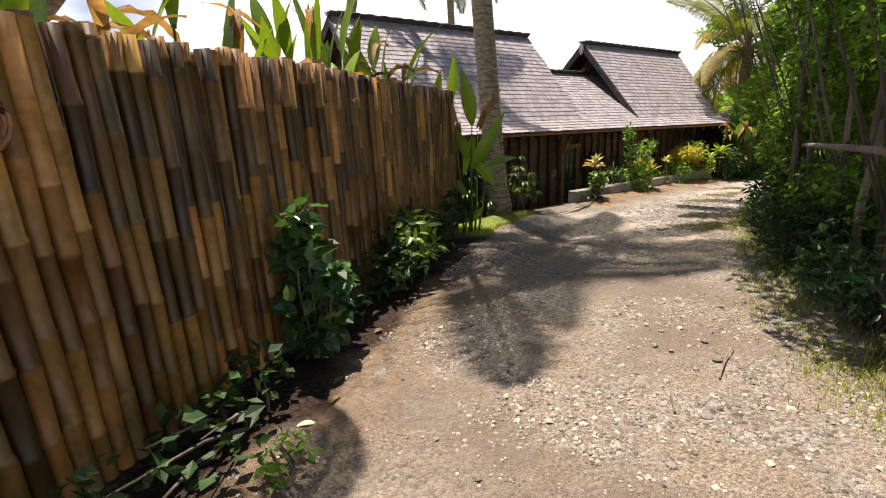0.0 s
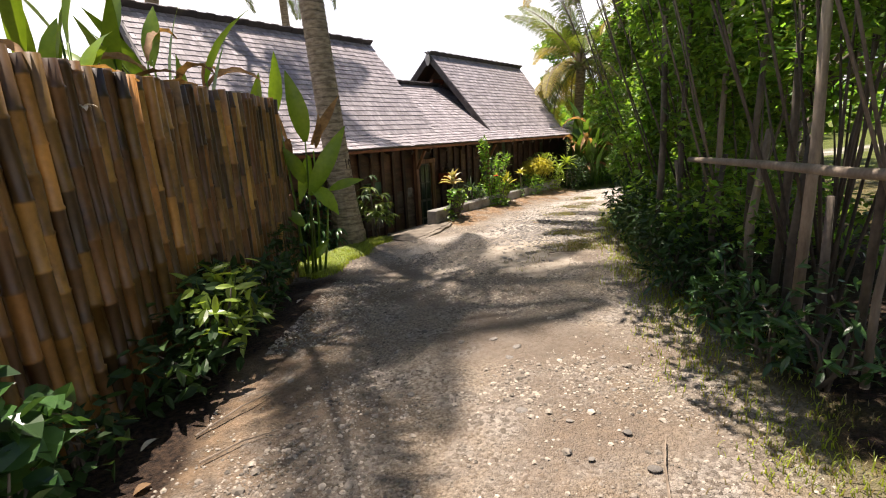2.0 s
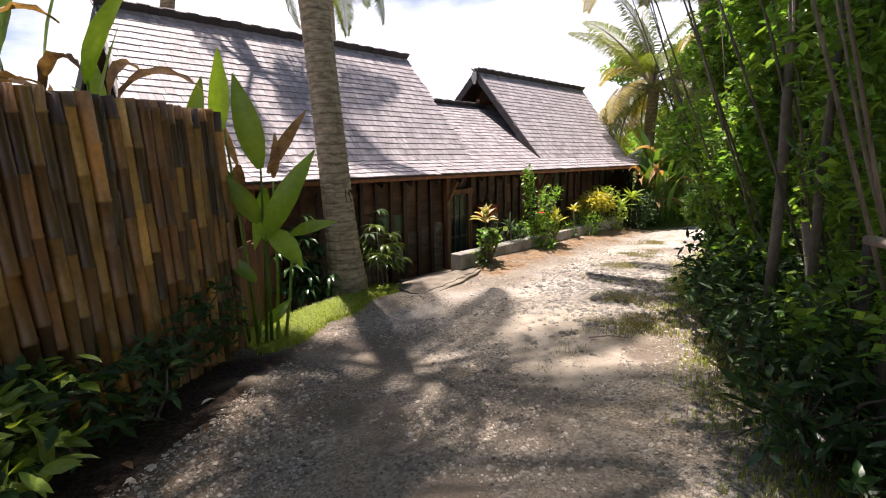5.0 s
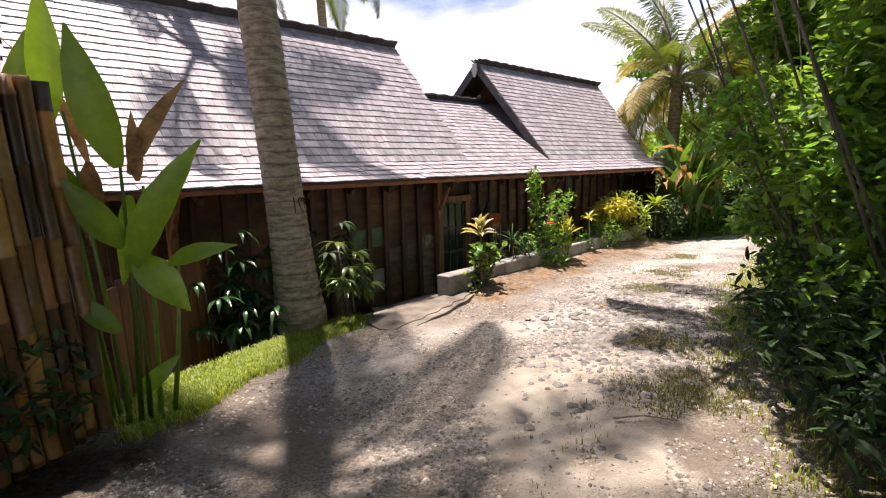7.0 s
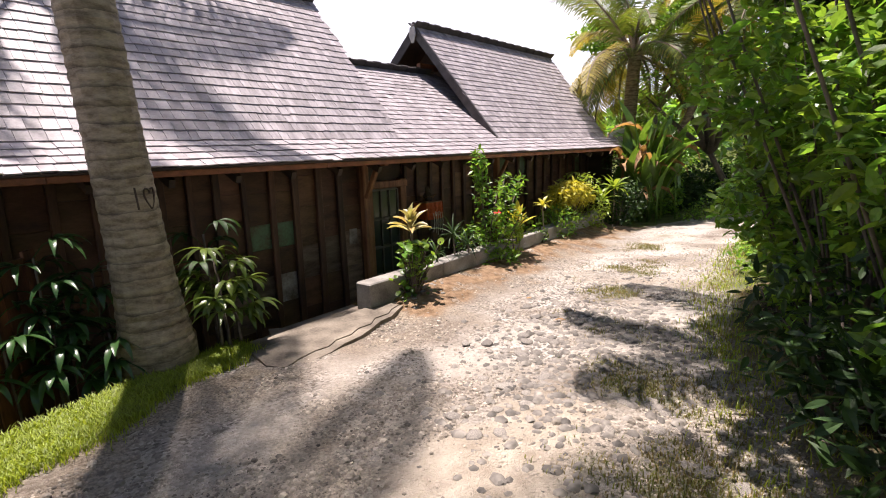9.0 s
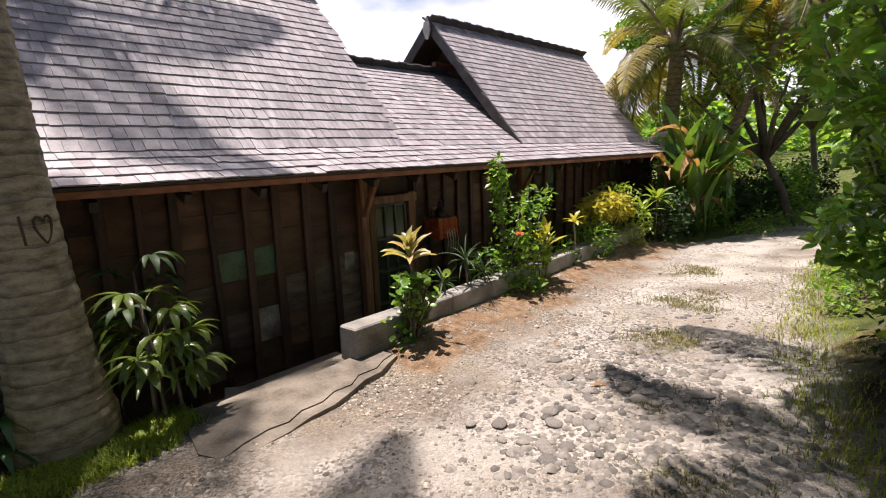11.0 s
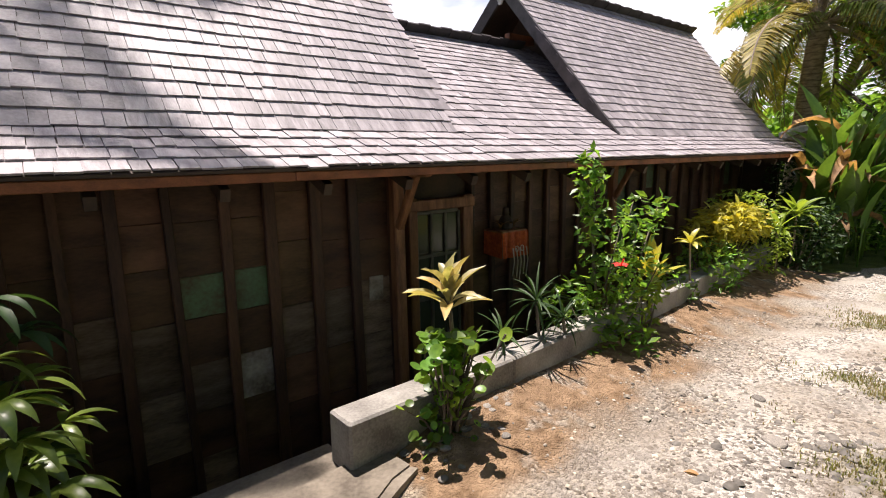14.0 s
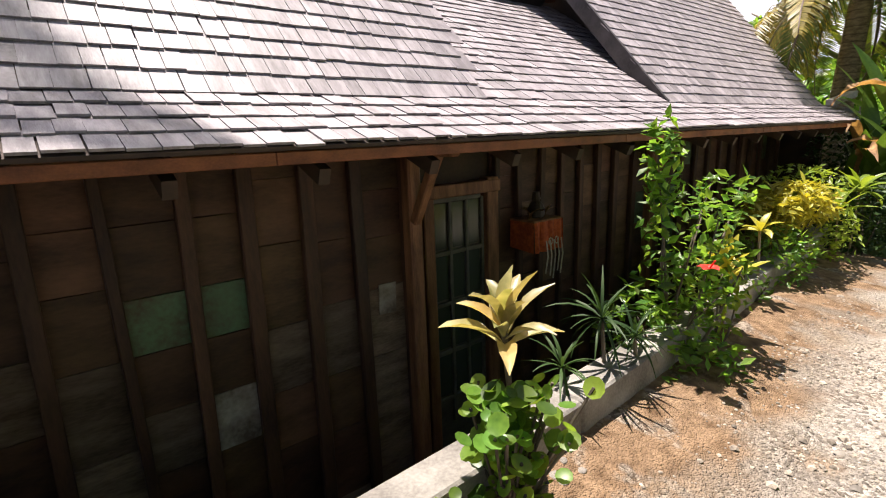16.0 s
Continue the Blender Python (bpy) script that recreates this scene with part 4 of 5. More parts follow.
rosette("spiky_dracaena", "slender dracaena with thin dark arching leaves by the kerb", (4.2, 10.95, -0.36), 0.45, 22, 0.24, 0.018, LEAF_DARK, rise=(-0.5, 1.3), droop=0.9, seg=5, seed=4)
hib = shrub("hibiscus_bush", "tall hibiscus bush with glossy leaves and one red flower", (4.6, 11.35, -0.38),
            [((0, 0, 0.5), (0.32, 0.3, 0.35)), ((0.1, 0.05, 0.95), (0.3, 0.28, 0.28)), ((-0.1, 0.0, 1.35), (0.12, 0.12, 0.3)), ((0.4, 0.2, 1.1), (0.22, 0.2, 0.2)), ((-0.3, -0.15, 0.4), (0.25, 0.2, 0.28)), ((0.05, -0.2, 0.15), (0.35, 0.22, 0.2)), ((0.3, 0.1, 0.6), (0.28, 0.25, 0.3))],
            LEAF, 0.09, 1300, aspect=1.9, stems=12)
g = Mesh()
for k in range(5):
    a = k * 1.2566
    g.blade((4.6, 10.98, 0.44), (math.cos(a), math.sin(a)), 0.065, 0.06, 0.5, 0.9, 0.2, 5)
g.tube([(4.6, 10.98, 0.44), (4.6, 10.93, 0.5)], 0.005, 5)
part("flower", g, FLOWER, hib, "open red hibiscus flower")
rosette("croton", "croton with upright bright yellow leaves beside the hibiscus", (5.17, 11.72, -0.4), 0.62, 12, 0.28, 0.085, LEAF_YELLOW, rise=(0.7, 1.5), droop=0.3, seed=5, at=0.12, shape=1.2)
shrub("croton_foliage", "leafy green and yellow croton at the kerb", (5.0, 11.6, -0.4), [((0, 0, 0.35), (0.2, 0.2, 0.25)), ((0.15, 0.1, 0.5), (0.15, 0.15, 0.15))], LEAF_LIME, 0.1, 130, "plant", 2.2)
rosette("croton", "small croton with pale yellow leaves above the kerb", (5.85, 12.35, -0.42), 0.72, 9, 0.18, 0.06, LEAF_YELLOW, rise=(0.1, 1.2), droop=0.9, seed=6, shape=1.2)
shrub("croton_foliage", "low green shrub behind the kerb", (5.7, 12.3, -0.42), [((0, 0, 0.3), (0.22, 0.22, 0.25))], LEAF, 0.08, 160, "plant")
shrub("yellow_shrub", "feathery yellow-green shrub along the kerb wall", (6.75, 13.2, -0.46), [((0, 0, 0.85), (0.35, 0.35, 0.22)), ((0.3, 0.2, 0.75), (0.3, 0.3, 0.22)), ((-0.3, -0.1, 0.75), (0.25, 0.25, 0.2))], LEAF_YELLOW, 0.12, 1300, aspect=3.0, up=0.6)
shrub("lime_shrub", "dense lime-green shrub along the kerb wall", (7.1, 13.55, -0.48), [((0, 0, 0.95), (0.4, 0.4, 0.25)), ((0.2, 0.1, 0.45), (0.55, 0.45, 0.42)), ((-0.4, -0.2, 0.4), (0.4, 0.35, 0.35))], LEAF_LIME, 0.085, 1600, aspect=2.4)
shrub("green_shrub", "dark green shrub under the yellow crotons", (6.4, 12.9, -0.45), [((0, 0, 0.35), (0.4, 0.35, 0.35))], LEAF, 0.08, 600)
rosette("cordyline", "lime-green cordyline at the end of the kerb", (8.1, 13.95, -0.5), 0.8, 18, 0.38, 0.085, LEAF_LIME, rise=(0.0, 1.3), droop=1.0, seed=7, shape=1.15)
rosette("cordyline", "green cordyline at the end of the kerb", (7.8, 13.8, -0.5), 0.6, 14, 0.36, 0.08, LEAF_LIME, rise=(0.0, 1.3), droop=0.7, seed=8)
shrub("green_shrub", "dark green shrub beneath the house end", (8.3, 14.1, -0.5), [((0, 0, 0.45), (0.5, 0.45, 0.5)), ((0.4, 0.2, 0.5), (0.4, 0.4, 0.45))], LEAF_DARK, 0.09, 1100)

# filler shrub, added so no bright field shows under the dark eave corner
p = H(16.9, -7.3, 0)
shrub("green_shrub", "dark green shrub added to close the gap under the eave corner", (p.x, p.y, -0.55), [((0, 0, 0.5), (0.4, 0.4, 0.5)), ((0.05, 0.1, 1.15), (0.35, 0.35, 0.4))], LEAF_DARK, 0.09, 1100)

# lady palms standing below the edge: canes with drooping fans of lance-shaped leaves
def lady_palm(base, height, fans, seed, mat, label, leaf=0.21, low=0.45):
    r = random.Random(seed)
    ob = thing("lady_palm", label, "plant", base, "lady palms by the wall")
    b = Vector(base)
    crown = b + Vector((r.uniform(-0.04, 0.04), r.uniform(-0.04, 0.04), height))
    part("stem", Mesh().tube([b - Vector((0, 0, 0.1)), b.lerp(crown, 0.5), crown], [0.014, 0.012, 0.008], 6), BARK, ob, smooth=True)
    for i in range(fans):
        az = i * 2.39996 + r.uniform(-0.4, 0.4)
        h = low + (1 - low) * i / max(1, fans - 1)
        start = b.lerp(crown, h)
        out = r.uniform(0.14, 0.24) * (1.25 - 0.5 * h)
        tip = start + Vector((math.cos(az) * out, math.sin(az) * out, r.uniform(0.03, 0.14)))
        part("petiole", Mesh().tube([start, start.lerp(tip, 0.5) + Vector((0, 0, 0.025)), tip], 0.004, 5), mat, ob, smooth=True)
        n = r.randint(5, 7)
        for j in range(n):
            fa = az + (j / (n - 1) - 0.5) * 2.6 + r.uniform(-0.12, 0.12)
            part("leaf", Mesh().blade(tip, (math.cos(fa), math.sin(fa)), leaf * r.uniform(0.8, 1.2), 0.05 * r.uniform(0.8, 1.15), r.uniform(-0.1, 0.45), r.uniform(1.0, 1.8), 0.35, 6, 0.95, r.uniform(-0.3, 0.3)), mat, ob, smooth=True)
    return ob


for k, (x, y, hgt, fans) in enumerate(((1.62, 9.26, 0.78, 8), (1.7, 9.32, 0.62, 7), (1.56, 9.22, 0.56, 6), (1.64, 9.2, 0.42, 5))):
    lady_palm((x, y, -0.26), hgt, fans, 200 + k, PALM_LEAF, "lady palm with fans of glossy drooping leaves by the trunk")
# shaded lady palms: their shade is put into darker leaf materials than the lit clump's
lady_palm((1.5, 9.42, -0.3), 1.0, 6, 210, LEAF_DARK, "lady palm by the wall, shade put into its dark leaf colour")
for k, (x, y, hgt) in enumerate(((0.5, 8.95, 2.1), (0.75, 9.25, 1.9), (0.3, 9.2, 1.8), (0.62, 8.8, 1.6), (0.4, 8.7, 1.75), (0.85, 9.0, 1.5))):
    lady_palm((x, y, -1.4), hgt, 9, 220 + k, LEAF_GLOSSY, "glossy lady palm under the eave, shade put into its dark leaf colour", 0.24, 0.72)


# heliconias at and behind the fence
def heliconia(base, stems, hgt, seed, label, dead=0.25, group="heliconias", spread=0.25, leaf=0.75, width=0.2, green=None):
    green = green or HELICONIA
    r = random.Random(seed)
    ob = thing("heliconia", label, "plant", base, group)
    b = Vector(base)
    for i in range(stems):
        foot = b + Vector((r.gauss(0, spread * 0.6), r.gauss(0, spread * 0.6), -0.1))
        top = foot + Vector((r.gauss(0, 0.1), r.gauss(0, 0.1), hgt * r.uniform(0.75, 1.0)))
        part("stem", Mesh().tube([foot, foot.lerp(top, 0.5), top], [0.014, 0.012, 0.008], 7), green, ob, smooth=True)
        for k in range(r.choice((2, 3, 3))):
            az = r.choice((1.3, -1.3, 1.9, -1.9, 0.3, -0.4, 2.8, -2.4)) + r.uniform(-0.3, 0.3)
            start = top - Vector((0, 0, 0.28 * k + r.uniform(0, 0.12)))
            withered = r.random() < dead
            g = Mesh()
            g.blade(start, (math.cos(az), math.sin(az)), leaf * r.uniform(0.7, 1.15), width * r.uniform(0.7, 1.1) * (0.6 if withered else 1), r.uniform(1.05, 1.5),
                    r.uniform(1.5, 2.8) if withered else r.uniform(0.1, 0.9), 0.7 if withered else 0.22, 12, 0.9, r.uniform(-0.8, 0.8), 0.12 if withered else 0.015)
            part("leaf", g, DEAD_LEAF if withered else green, ob, "brown withered leaf" if withered else "", smooth=True)
    return ob


def paddle(g, start, tip, width, bend, face, seg=14):
    """A broad leaf from start to tip, bowed by bend, its upper side towards face, its edges a little wavy."""
    start, tip, face = Vector(start), Vector(tip), Vector(face).normalized()
    run = tip - start
    side = run.cross(face).normalized()
    up = side.cross(run).normalized()
    verts = []
    for i in range(seg + 1):
        t = i / seg
        w = width * 0.5 * max(0.05, math.sin(math.pi * (0.05 + 0.93 * t) ** 0.85))
        c = start + run * t + up * (bend * math.sin(math.pi * t))
        edge = up * (w * 0.22)
        ripple = up * (0.035 * width * math.sin(i * 1.9))
        verts += [c - side * w + edge + ripple, c - side * w * 0.5 + edge * 0.4, c, c + side * w * 0.5 + edge * 0.4, c + side * w + edge - ripple]
    return g.add(verts, [(5 * i + j, 5 * i + j + 1, 5 * i + j + 6, 5 * i + j + 5) for i in range(seg) for j in range(4)])


clump = thing("heliconia", "tall heliconia with broad green paddle leaves at the fence end", "plant", (0.36, 7.05, -0.1), "heliconias")
r = random.Random(19)
for foot, head in (((0.3, 7.02), (0.16, 1.78)), ((0.36, 7.0), (0.42, 1.5)), ((0.4, 7.04), (0.4, 1.0)), ((0.22, 7.1), (0.0, 1.5)), ((0.45, 7.06), (0.5, 1.35)), ((0.28, 6.98), (0.3, 0.3)), ((0.16, 7.1), (0.1, 1.2)), ((0.5, 7.12), (0.62, 0.9))):
    a, b = Vector((foot[0] + 0.08, foot[1] - 0.03, -0.2)), Vector((head[0] + 0.12, foot[1] - 0.03, head[1]))
    part("stem", Mesh().tube([a, a.lerp(b, 0.5) + Vector((0.015, 0, 0)), b], [0.017, 0.014, 0.008], 7), HELICONIA, clump, smooth=True)
for x0, z0, x1, z1, w, bend, dry in (
        (-0.13, 1.68, 0.02, 2.21, 0.13, 0.03, 0), (0.1, 1.72, 0.2, 2.4, 0.16, 0.04, 0), (0.42, 1.46, 0.29, 2.21, 0.21, 0.05, 0), (0.48, 1.42, 0.83, 1.93, 0.1, 0.06, 1),
        (0.4, 0.86, 0.87, 1.6, 0.2, 0.07, 0), (0.42, 0.95, 0.7, 0.6, 0.2, 0.05, 0), (0.62, 0.9, 1.02, 0.99, 0.11, 0.05, 0), (0.24, 1.5, 0.12, 1.0, 0.15, -0.03, 1),
        (0.3, 0.07, 0.57, 0.3, 0.11, 0.04, 0), (0.16, 1.2, 0.02, 1.62, 0.15, 0.03, 0), (0.36, 1.0, 0.16, 1.42, 0.17, 0.04, 0), (0.02, 1.0, -0.1, 1.6, 0.13, 0.03, 0),
        (0.44, 1.3, 0.28, 0.75, 0.14, -0.04, 0), (0.1, 1.9, 0.24, 1.45, 0.07, -0.04, 1), (0.52, 1.38, 0.58, 1.75, 0.08, 0.03, 1), (0.3, 0.5, 0.06, 0.75, 0.12, 0.03, 0)):
    x0, x1, y0 = x0 + 0.12, x1 + 0.12, 7.0 + r.uniform(-0.1, 0.08)
    face = (0.25 + r.uniform(-0.3, 0.3), -1.0, 0.45 + r.uniform(-0.2, 0.2))
    part("leaf", paddle(Mesh(), (x0, y0, z0), (x1, y0 + r.uniform(-0.15, 0.15), z1), w, bend, face), DEAD_LEAF if dry else HELICONIA, clump, "brown withered leaf" if dry else "", smooth=True)
for k, yy in enumerate((2.3, 2.9, 3.4, 4.2, 4.7, 5.1, 5.5, 6.1, 6.7)):
    heliconia((fence_x(yy) - 0.42, yy, 0.0), 4, (2.65, 2.55, 2.5, 2.5, 2.45, 2.45, 2.4, 2.4, 2.3)[k], 30 + k, "heliconia with green and withered leaves behind the fence", 0.4, spread=0.2, leaf=0.74, width=0.165)

# board fence between the bamboo and the house
boards = thing("board_fence", "low fence of reddish-brown upright boards below the eave", "fence", (0.3, 7.9, -0.6))
r = random.Random(14)
for k in range(15):
    t = k / 14
    x, y = 0.18 + 0.2 * t, 7.4 + 1.75 * t
    part("board", Mesh().box(pose(x, y, -0.35 + r.uniform(-0.03, 0.03), 0, 0, 83), 0.118, 0.025, 2.1, 0.004), PLANK_RED, boards)

# plants at the foot of the fence, the dark weeds' shade put into their colour
shrub("variegated_shrub", "glossy green shrub against the bamboo fence", (-0.88, 2.9, 0.03), [((0, 0, 0.35), (0.2, 0.3, 0.3)), ((-0.03, 0, 0.7), (0.15, 0.2, 0.25)), ((0.05, 0.15, 0.45), (0.2, 0.25, 0.2)), ((-0.02, -0.05, 0.95), (0.1, 0.13, 0.14))], LEAF_GLOSSY, 0.13, 330, aspect=1.25, hollow=0.3)
shrub("croton_bush", "dark croton bush with a few yellow leaves by the fence", (-0.36, 4.45, 0.02), [((0, 0, 0.35), (0.32, 0.42, 0.32)), ((0.02, 0.4, 0.4), (0.28, 0.36, 0.28)), ((0.1, 0.75, 0.3), (0.28, 0.34, 0.26)), ((-0.15, -0.4, 0.25), (0.25, 0.3, 0.25))], LEAF_DARK, 0.13, 620, aspect=2.6)
# yellow-green leaves of the same bush, also standing in for its sunlit ones
shrub("croton_bush", "croton bush with yellow-green leaves by the fence", (-0.36, 4.45, 0.02), [((0.08, 0, 0.55), (0.25, 0.35, 0.14)), ((0.14, 0.5, 0.5), (0.2, 0.35, 0.14)), ((0.2, 0.1, 0.3), (0.14, 0.4, 0.14))], LEAF_LIME, 0.15, 170, aspect=2.6)
shrub("fern_clump", "dark leafy undergrowth along the fence foot", (-0.02, 5.6, 0.0), [((0, 0, 0.25), (0.2, 0.4, 0.25)), ((0.08, 0.6, 0.35), (0.18, 0.35, 0.3)), ((0.22, 1.0, 0.35), (0.15, 0.3, 0.32))], LEAF_DARK, 0.11, 520, aspect=2.8)
shrub("weed_clump", "low dark weeds along the fence foot", (-1.1, 2.3, 0.05), [((0, 0, 0.15), (0.2, 0.3, 0.18)), ((-0.1, -0.5, 0.15), (0.22, 0.3, 0.18)), ((-0.25, -1.0, 0.15), (0.24, 0.3, 0.2))], LEAF_DARK, 0.09, 220, aspect=1.5)
shrub("weed_clump", "low green weeds along the fence foot", (-0.8, 1.75, 0.05), [((0, 0, 0.08), (0.12, 0.16, 0.1))], LEAF, 0.08, 50, aspect=2.2)
shrub("weed_clump", "low dark weeds along the fence foot", (-0.8, 3.5, 0.05), [((0, 0, 0.14), (0.18, 0.3, 0.18))], LEAF_DARK, 0.09, 130, aspect=1.8)

disc = thing("woven_disc", "round brown woven disc hung on the bamboo fence", "ornament", (-1.63, 1.55, 1.61))
for k in range(5):
    rad = 0.115 - 0.022 * k
    ring = [(-1.605 + 0.004 * k + math.sin(j * 0.349) * rad * 0.34, 1.55 + math.sin(j * 0.349) * rad * 0.94, 1.61 + math.cos(j * 0.349) * rad) for j in range(19)]
    part("coil", Mesh().tube(ring, 0.0125, 6), POST, disc, smooth=True)

dried = thing("dried_flower", "pale dried flower caught on the bamboo fence", "flower", (-0.7, 4.17, 1.74))
for k in range(5):
    a = k * 1.3
    part("petal", Mesh().blade((-0.7, 4.17, 1.74), (math.cos(a), math.sin(a)), 0.07, 0.035, 0.4 - 0.3 * (k % 3), 1.2, 0.4, 5), CREAM, dried)

r = random.Random(41)
for k in range(11):
    y = r.uniform(1.8, 6.5) if k < 9 else r.uniform(7, 11)
    x = fence_x(y) + r.uniform(0.25, 0.8) if k < 9 else lerp(y, [7, 11], [3.2, 5.0]) + r.uniform(-0.6, 0.8)
    a = r.uniform(0, 6.28)
    leaf = Mesh().blade((x, y, ground_z(x, y) + 0.006), (math.cos(a), math.sin(a)), r.uniform(0.07, 0.13), r.uniform(0.025, 0.05), 0.3, 0.9, 0.4, 6)
    tagged(part("fallen_leaf", leaf, CREAM if k % 4 == 0 else DEAD_LEAF, smooth=True), "curled dry fallen leaf on the ground", "leaf", "fallen leaves")

# the hedge and its living fence
HEDGE = [(2.75, 1.3), (2.95, 2.4), (3.2, 3.2), (3.6, 4.2), (4.05, 5.0), (4.5, 5.8), (4.9, 6.5), (5.3, 7.25), (5.8, 8.0), (6.5, 8.6)]
for k, (x, y) in enumerate(HEDGE):
    r = random.Random(60 + k)
    far = k >= 3
    lumps = []
    low = 0.35 if far else 1.75
    for j in range(9 if far else 6):
        hz = low + (3.1 - low) * (j + r.random()) / (9 if far else 6)
        lumps.append(((r.uniform(-0.35, 0.35) + (0.1 if far else 0.3) + (0.0 if hz < 1.1 else -0.12), r.uniform(-0.4, 0.4), hz), (r.uniform(0.35, 0.55), r.uniform(0.35, 0.55), r.uniform(0.3, 0.45))))
    # extra leaf lumps above view, added only to throw shade on the verge
    if k in (2, 3, 4):
        lumps += [((-0.9, 0.5, 3.6), (0.8, 0.8, 0.35))]
    if k < 9:
        lumps += [((-0.95 + r.uniform(-0.15, 0.15), 0.9 + r.uniform(-0.2, 0.2), 3.9), (0.42, 0.45, 0.24))]
    shrub("hedge_shrub", "tall leafy green hedge shrub beside the lane", (x + 0.25, y, gz(x + 0.25, y)), lumps, LEAF, 0.105 if k > 4 else 0.09, 7000 if far else 5200, "hedge", 2.0, 10, BARK, 0.4, "hedge along the lane")
for k, (x, y) in enumerate(HEDGE[:3]):
    shrub("fern_clump", "leafy green undergrowth at the hedge foot", (x - 0.15, y + 0.25, gz(x, y) + 0.02), [((0, 0, 0.16), (0.2, 0.3, 0.22)), ((0.15, 0.2, 0.25), (0.2, 0.25, 0.3))], LEAF_GLOSSY, 0.1, 200, "plant", 3.0)
for x, y in ((3.05, 3.6), (3.3, 4.25), (2.85, 3.05)):
    shrub("fern_clump", "dense glossy undergrowth at the hedge foot", (x, y, gz(x, y) + 0.02), [((0, 0, 0.1), (0.25, 0.3, 0.14)), ((0.1, 0.1, 0.2), (0.2, 0.24, 0.16))], LEAF_GLOSSY, 0.1, 190, "plant", 2.8)
# dark leaf colour stands in for the shade at the hedge foot
for k, (x, y) in enumerate(HEDGE[:7]):
    if k < 3:
        continue
    shrub("fern_clump", "leafy green undergrowth at the hedge foot", (x - 0.2, y + 0.2, gz(x, y) + 0.02), [((0, 0, 0.2), (0.3, 0.45, 0.3)), ((0.2, 0.3, 0.35), (0.3, 0.4, 0.4)), ((0.25, -0.25, 0.3), (0.3, 0.4, 0.35))], LEAF_DARK, 0.11, 700, "plant", 3.0)
for k, (x, y) in enumerate(((4.0, 1.6), (4.3, 2.8), (4.6, 4.0), (5.1, 5.2), (5.9, 6.2))):
    shrub("thicket_shrub", "dark leafy shrub in the thicket behind the stick fence", (x, y, gz(x, y)), [((0.2, 0, 0.35), (0.5, 0.6, 0.3)), ((0.1, 0.2, 1.7), (0.7, 0.7, 0.6)), ((-0.1, 0, 2.4), (0.7, 0.7, 0.6)), ((0, 0, 3.2), (0.7, 0.7, 0.5))], LEAF, 0.12, 1900, "shrub", 2.0, 10, group="thicket behind the fence")
# every other clump takes the dark leaf colour as hedge-foot shade
for k, (x, y) in enumerate(((4.0, 4.7), (4.35, 5.35), (4.75, 6.0), (5.15, 6.7), (5.6, 7.4), (6.1, 8.1))):
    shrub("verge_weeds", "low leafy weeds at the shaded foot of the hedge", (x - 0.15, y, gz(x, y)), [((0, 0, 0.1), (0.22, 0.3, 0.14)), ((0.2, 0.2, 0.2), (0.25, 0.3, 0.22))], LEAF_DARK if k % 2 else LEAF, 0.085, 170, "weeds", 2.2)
rail = thing("stick_fence", "rough fence of bare upright sticks with one pole rail", "fence", (2.9, 3.2, 0.1))
r = random.Random(9)
for k in range(17):
    t = k / 16
    x, y = 2.62 + 1.35 * t + r.uniform(-0.06, 0.06), 1.9 + 3.3 * t + r.uniform(-0.08, 0.08)
    x += 0.1 * math.sin(t * 3.1)
    rad = r.uniform(0.02, 0.036)
    top = r.uniform(1.0, 1.35) if k % 2 else 2.6
    z0 = gz(x, y) - 0.08
    pth = [(x, y, z0), (x + r.uniform(-0.025, 0.025), y + r.uniform(-0.025, 0.025), z0 + top * 0.5), (x + r.uniform(-0.05, 0.05), y + r.uniform(-0.05, 0.05), z0 + top)]
    part("stick", Mesh().tube(pth, [rad, rad * 0.9, rad * 0.7], 7), BARK if k % 3 else STICK, rail, smooth=True)
g = Mesh()
g.tube([(3.05, 3.95, 1.2), (2.93, 3.3, 1.21), (2.86, 2.7, 1.2), (2.74, 2.0, 1.23)], [0.018, 0.025, 0.028, 0.03], 8)
part("pole_rail", g, STICK, rail, "pale bare wooden pole", smooth=True)

# the far end of the lane
for k, (x, y, hgt) in enumerate(((9.2, 14.55, 1.5), (9.6, 14.95, 1.9), (8.95, 14.75, 1.3), (10.0, 15.0, 1.6))):
    heliconia((x, y, -0.57), 8, hgt, 80 + k, "banana clump with green and torn brown leaves at the lane bend", 0.22, spread=0.3, leaf=1.1, width=0.27, group="banana clump", green=BANANA)


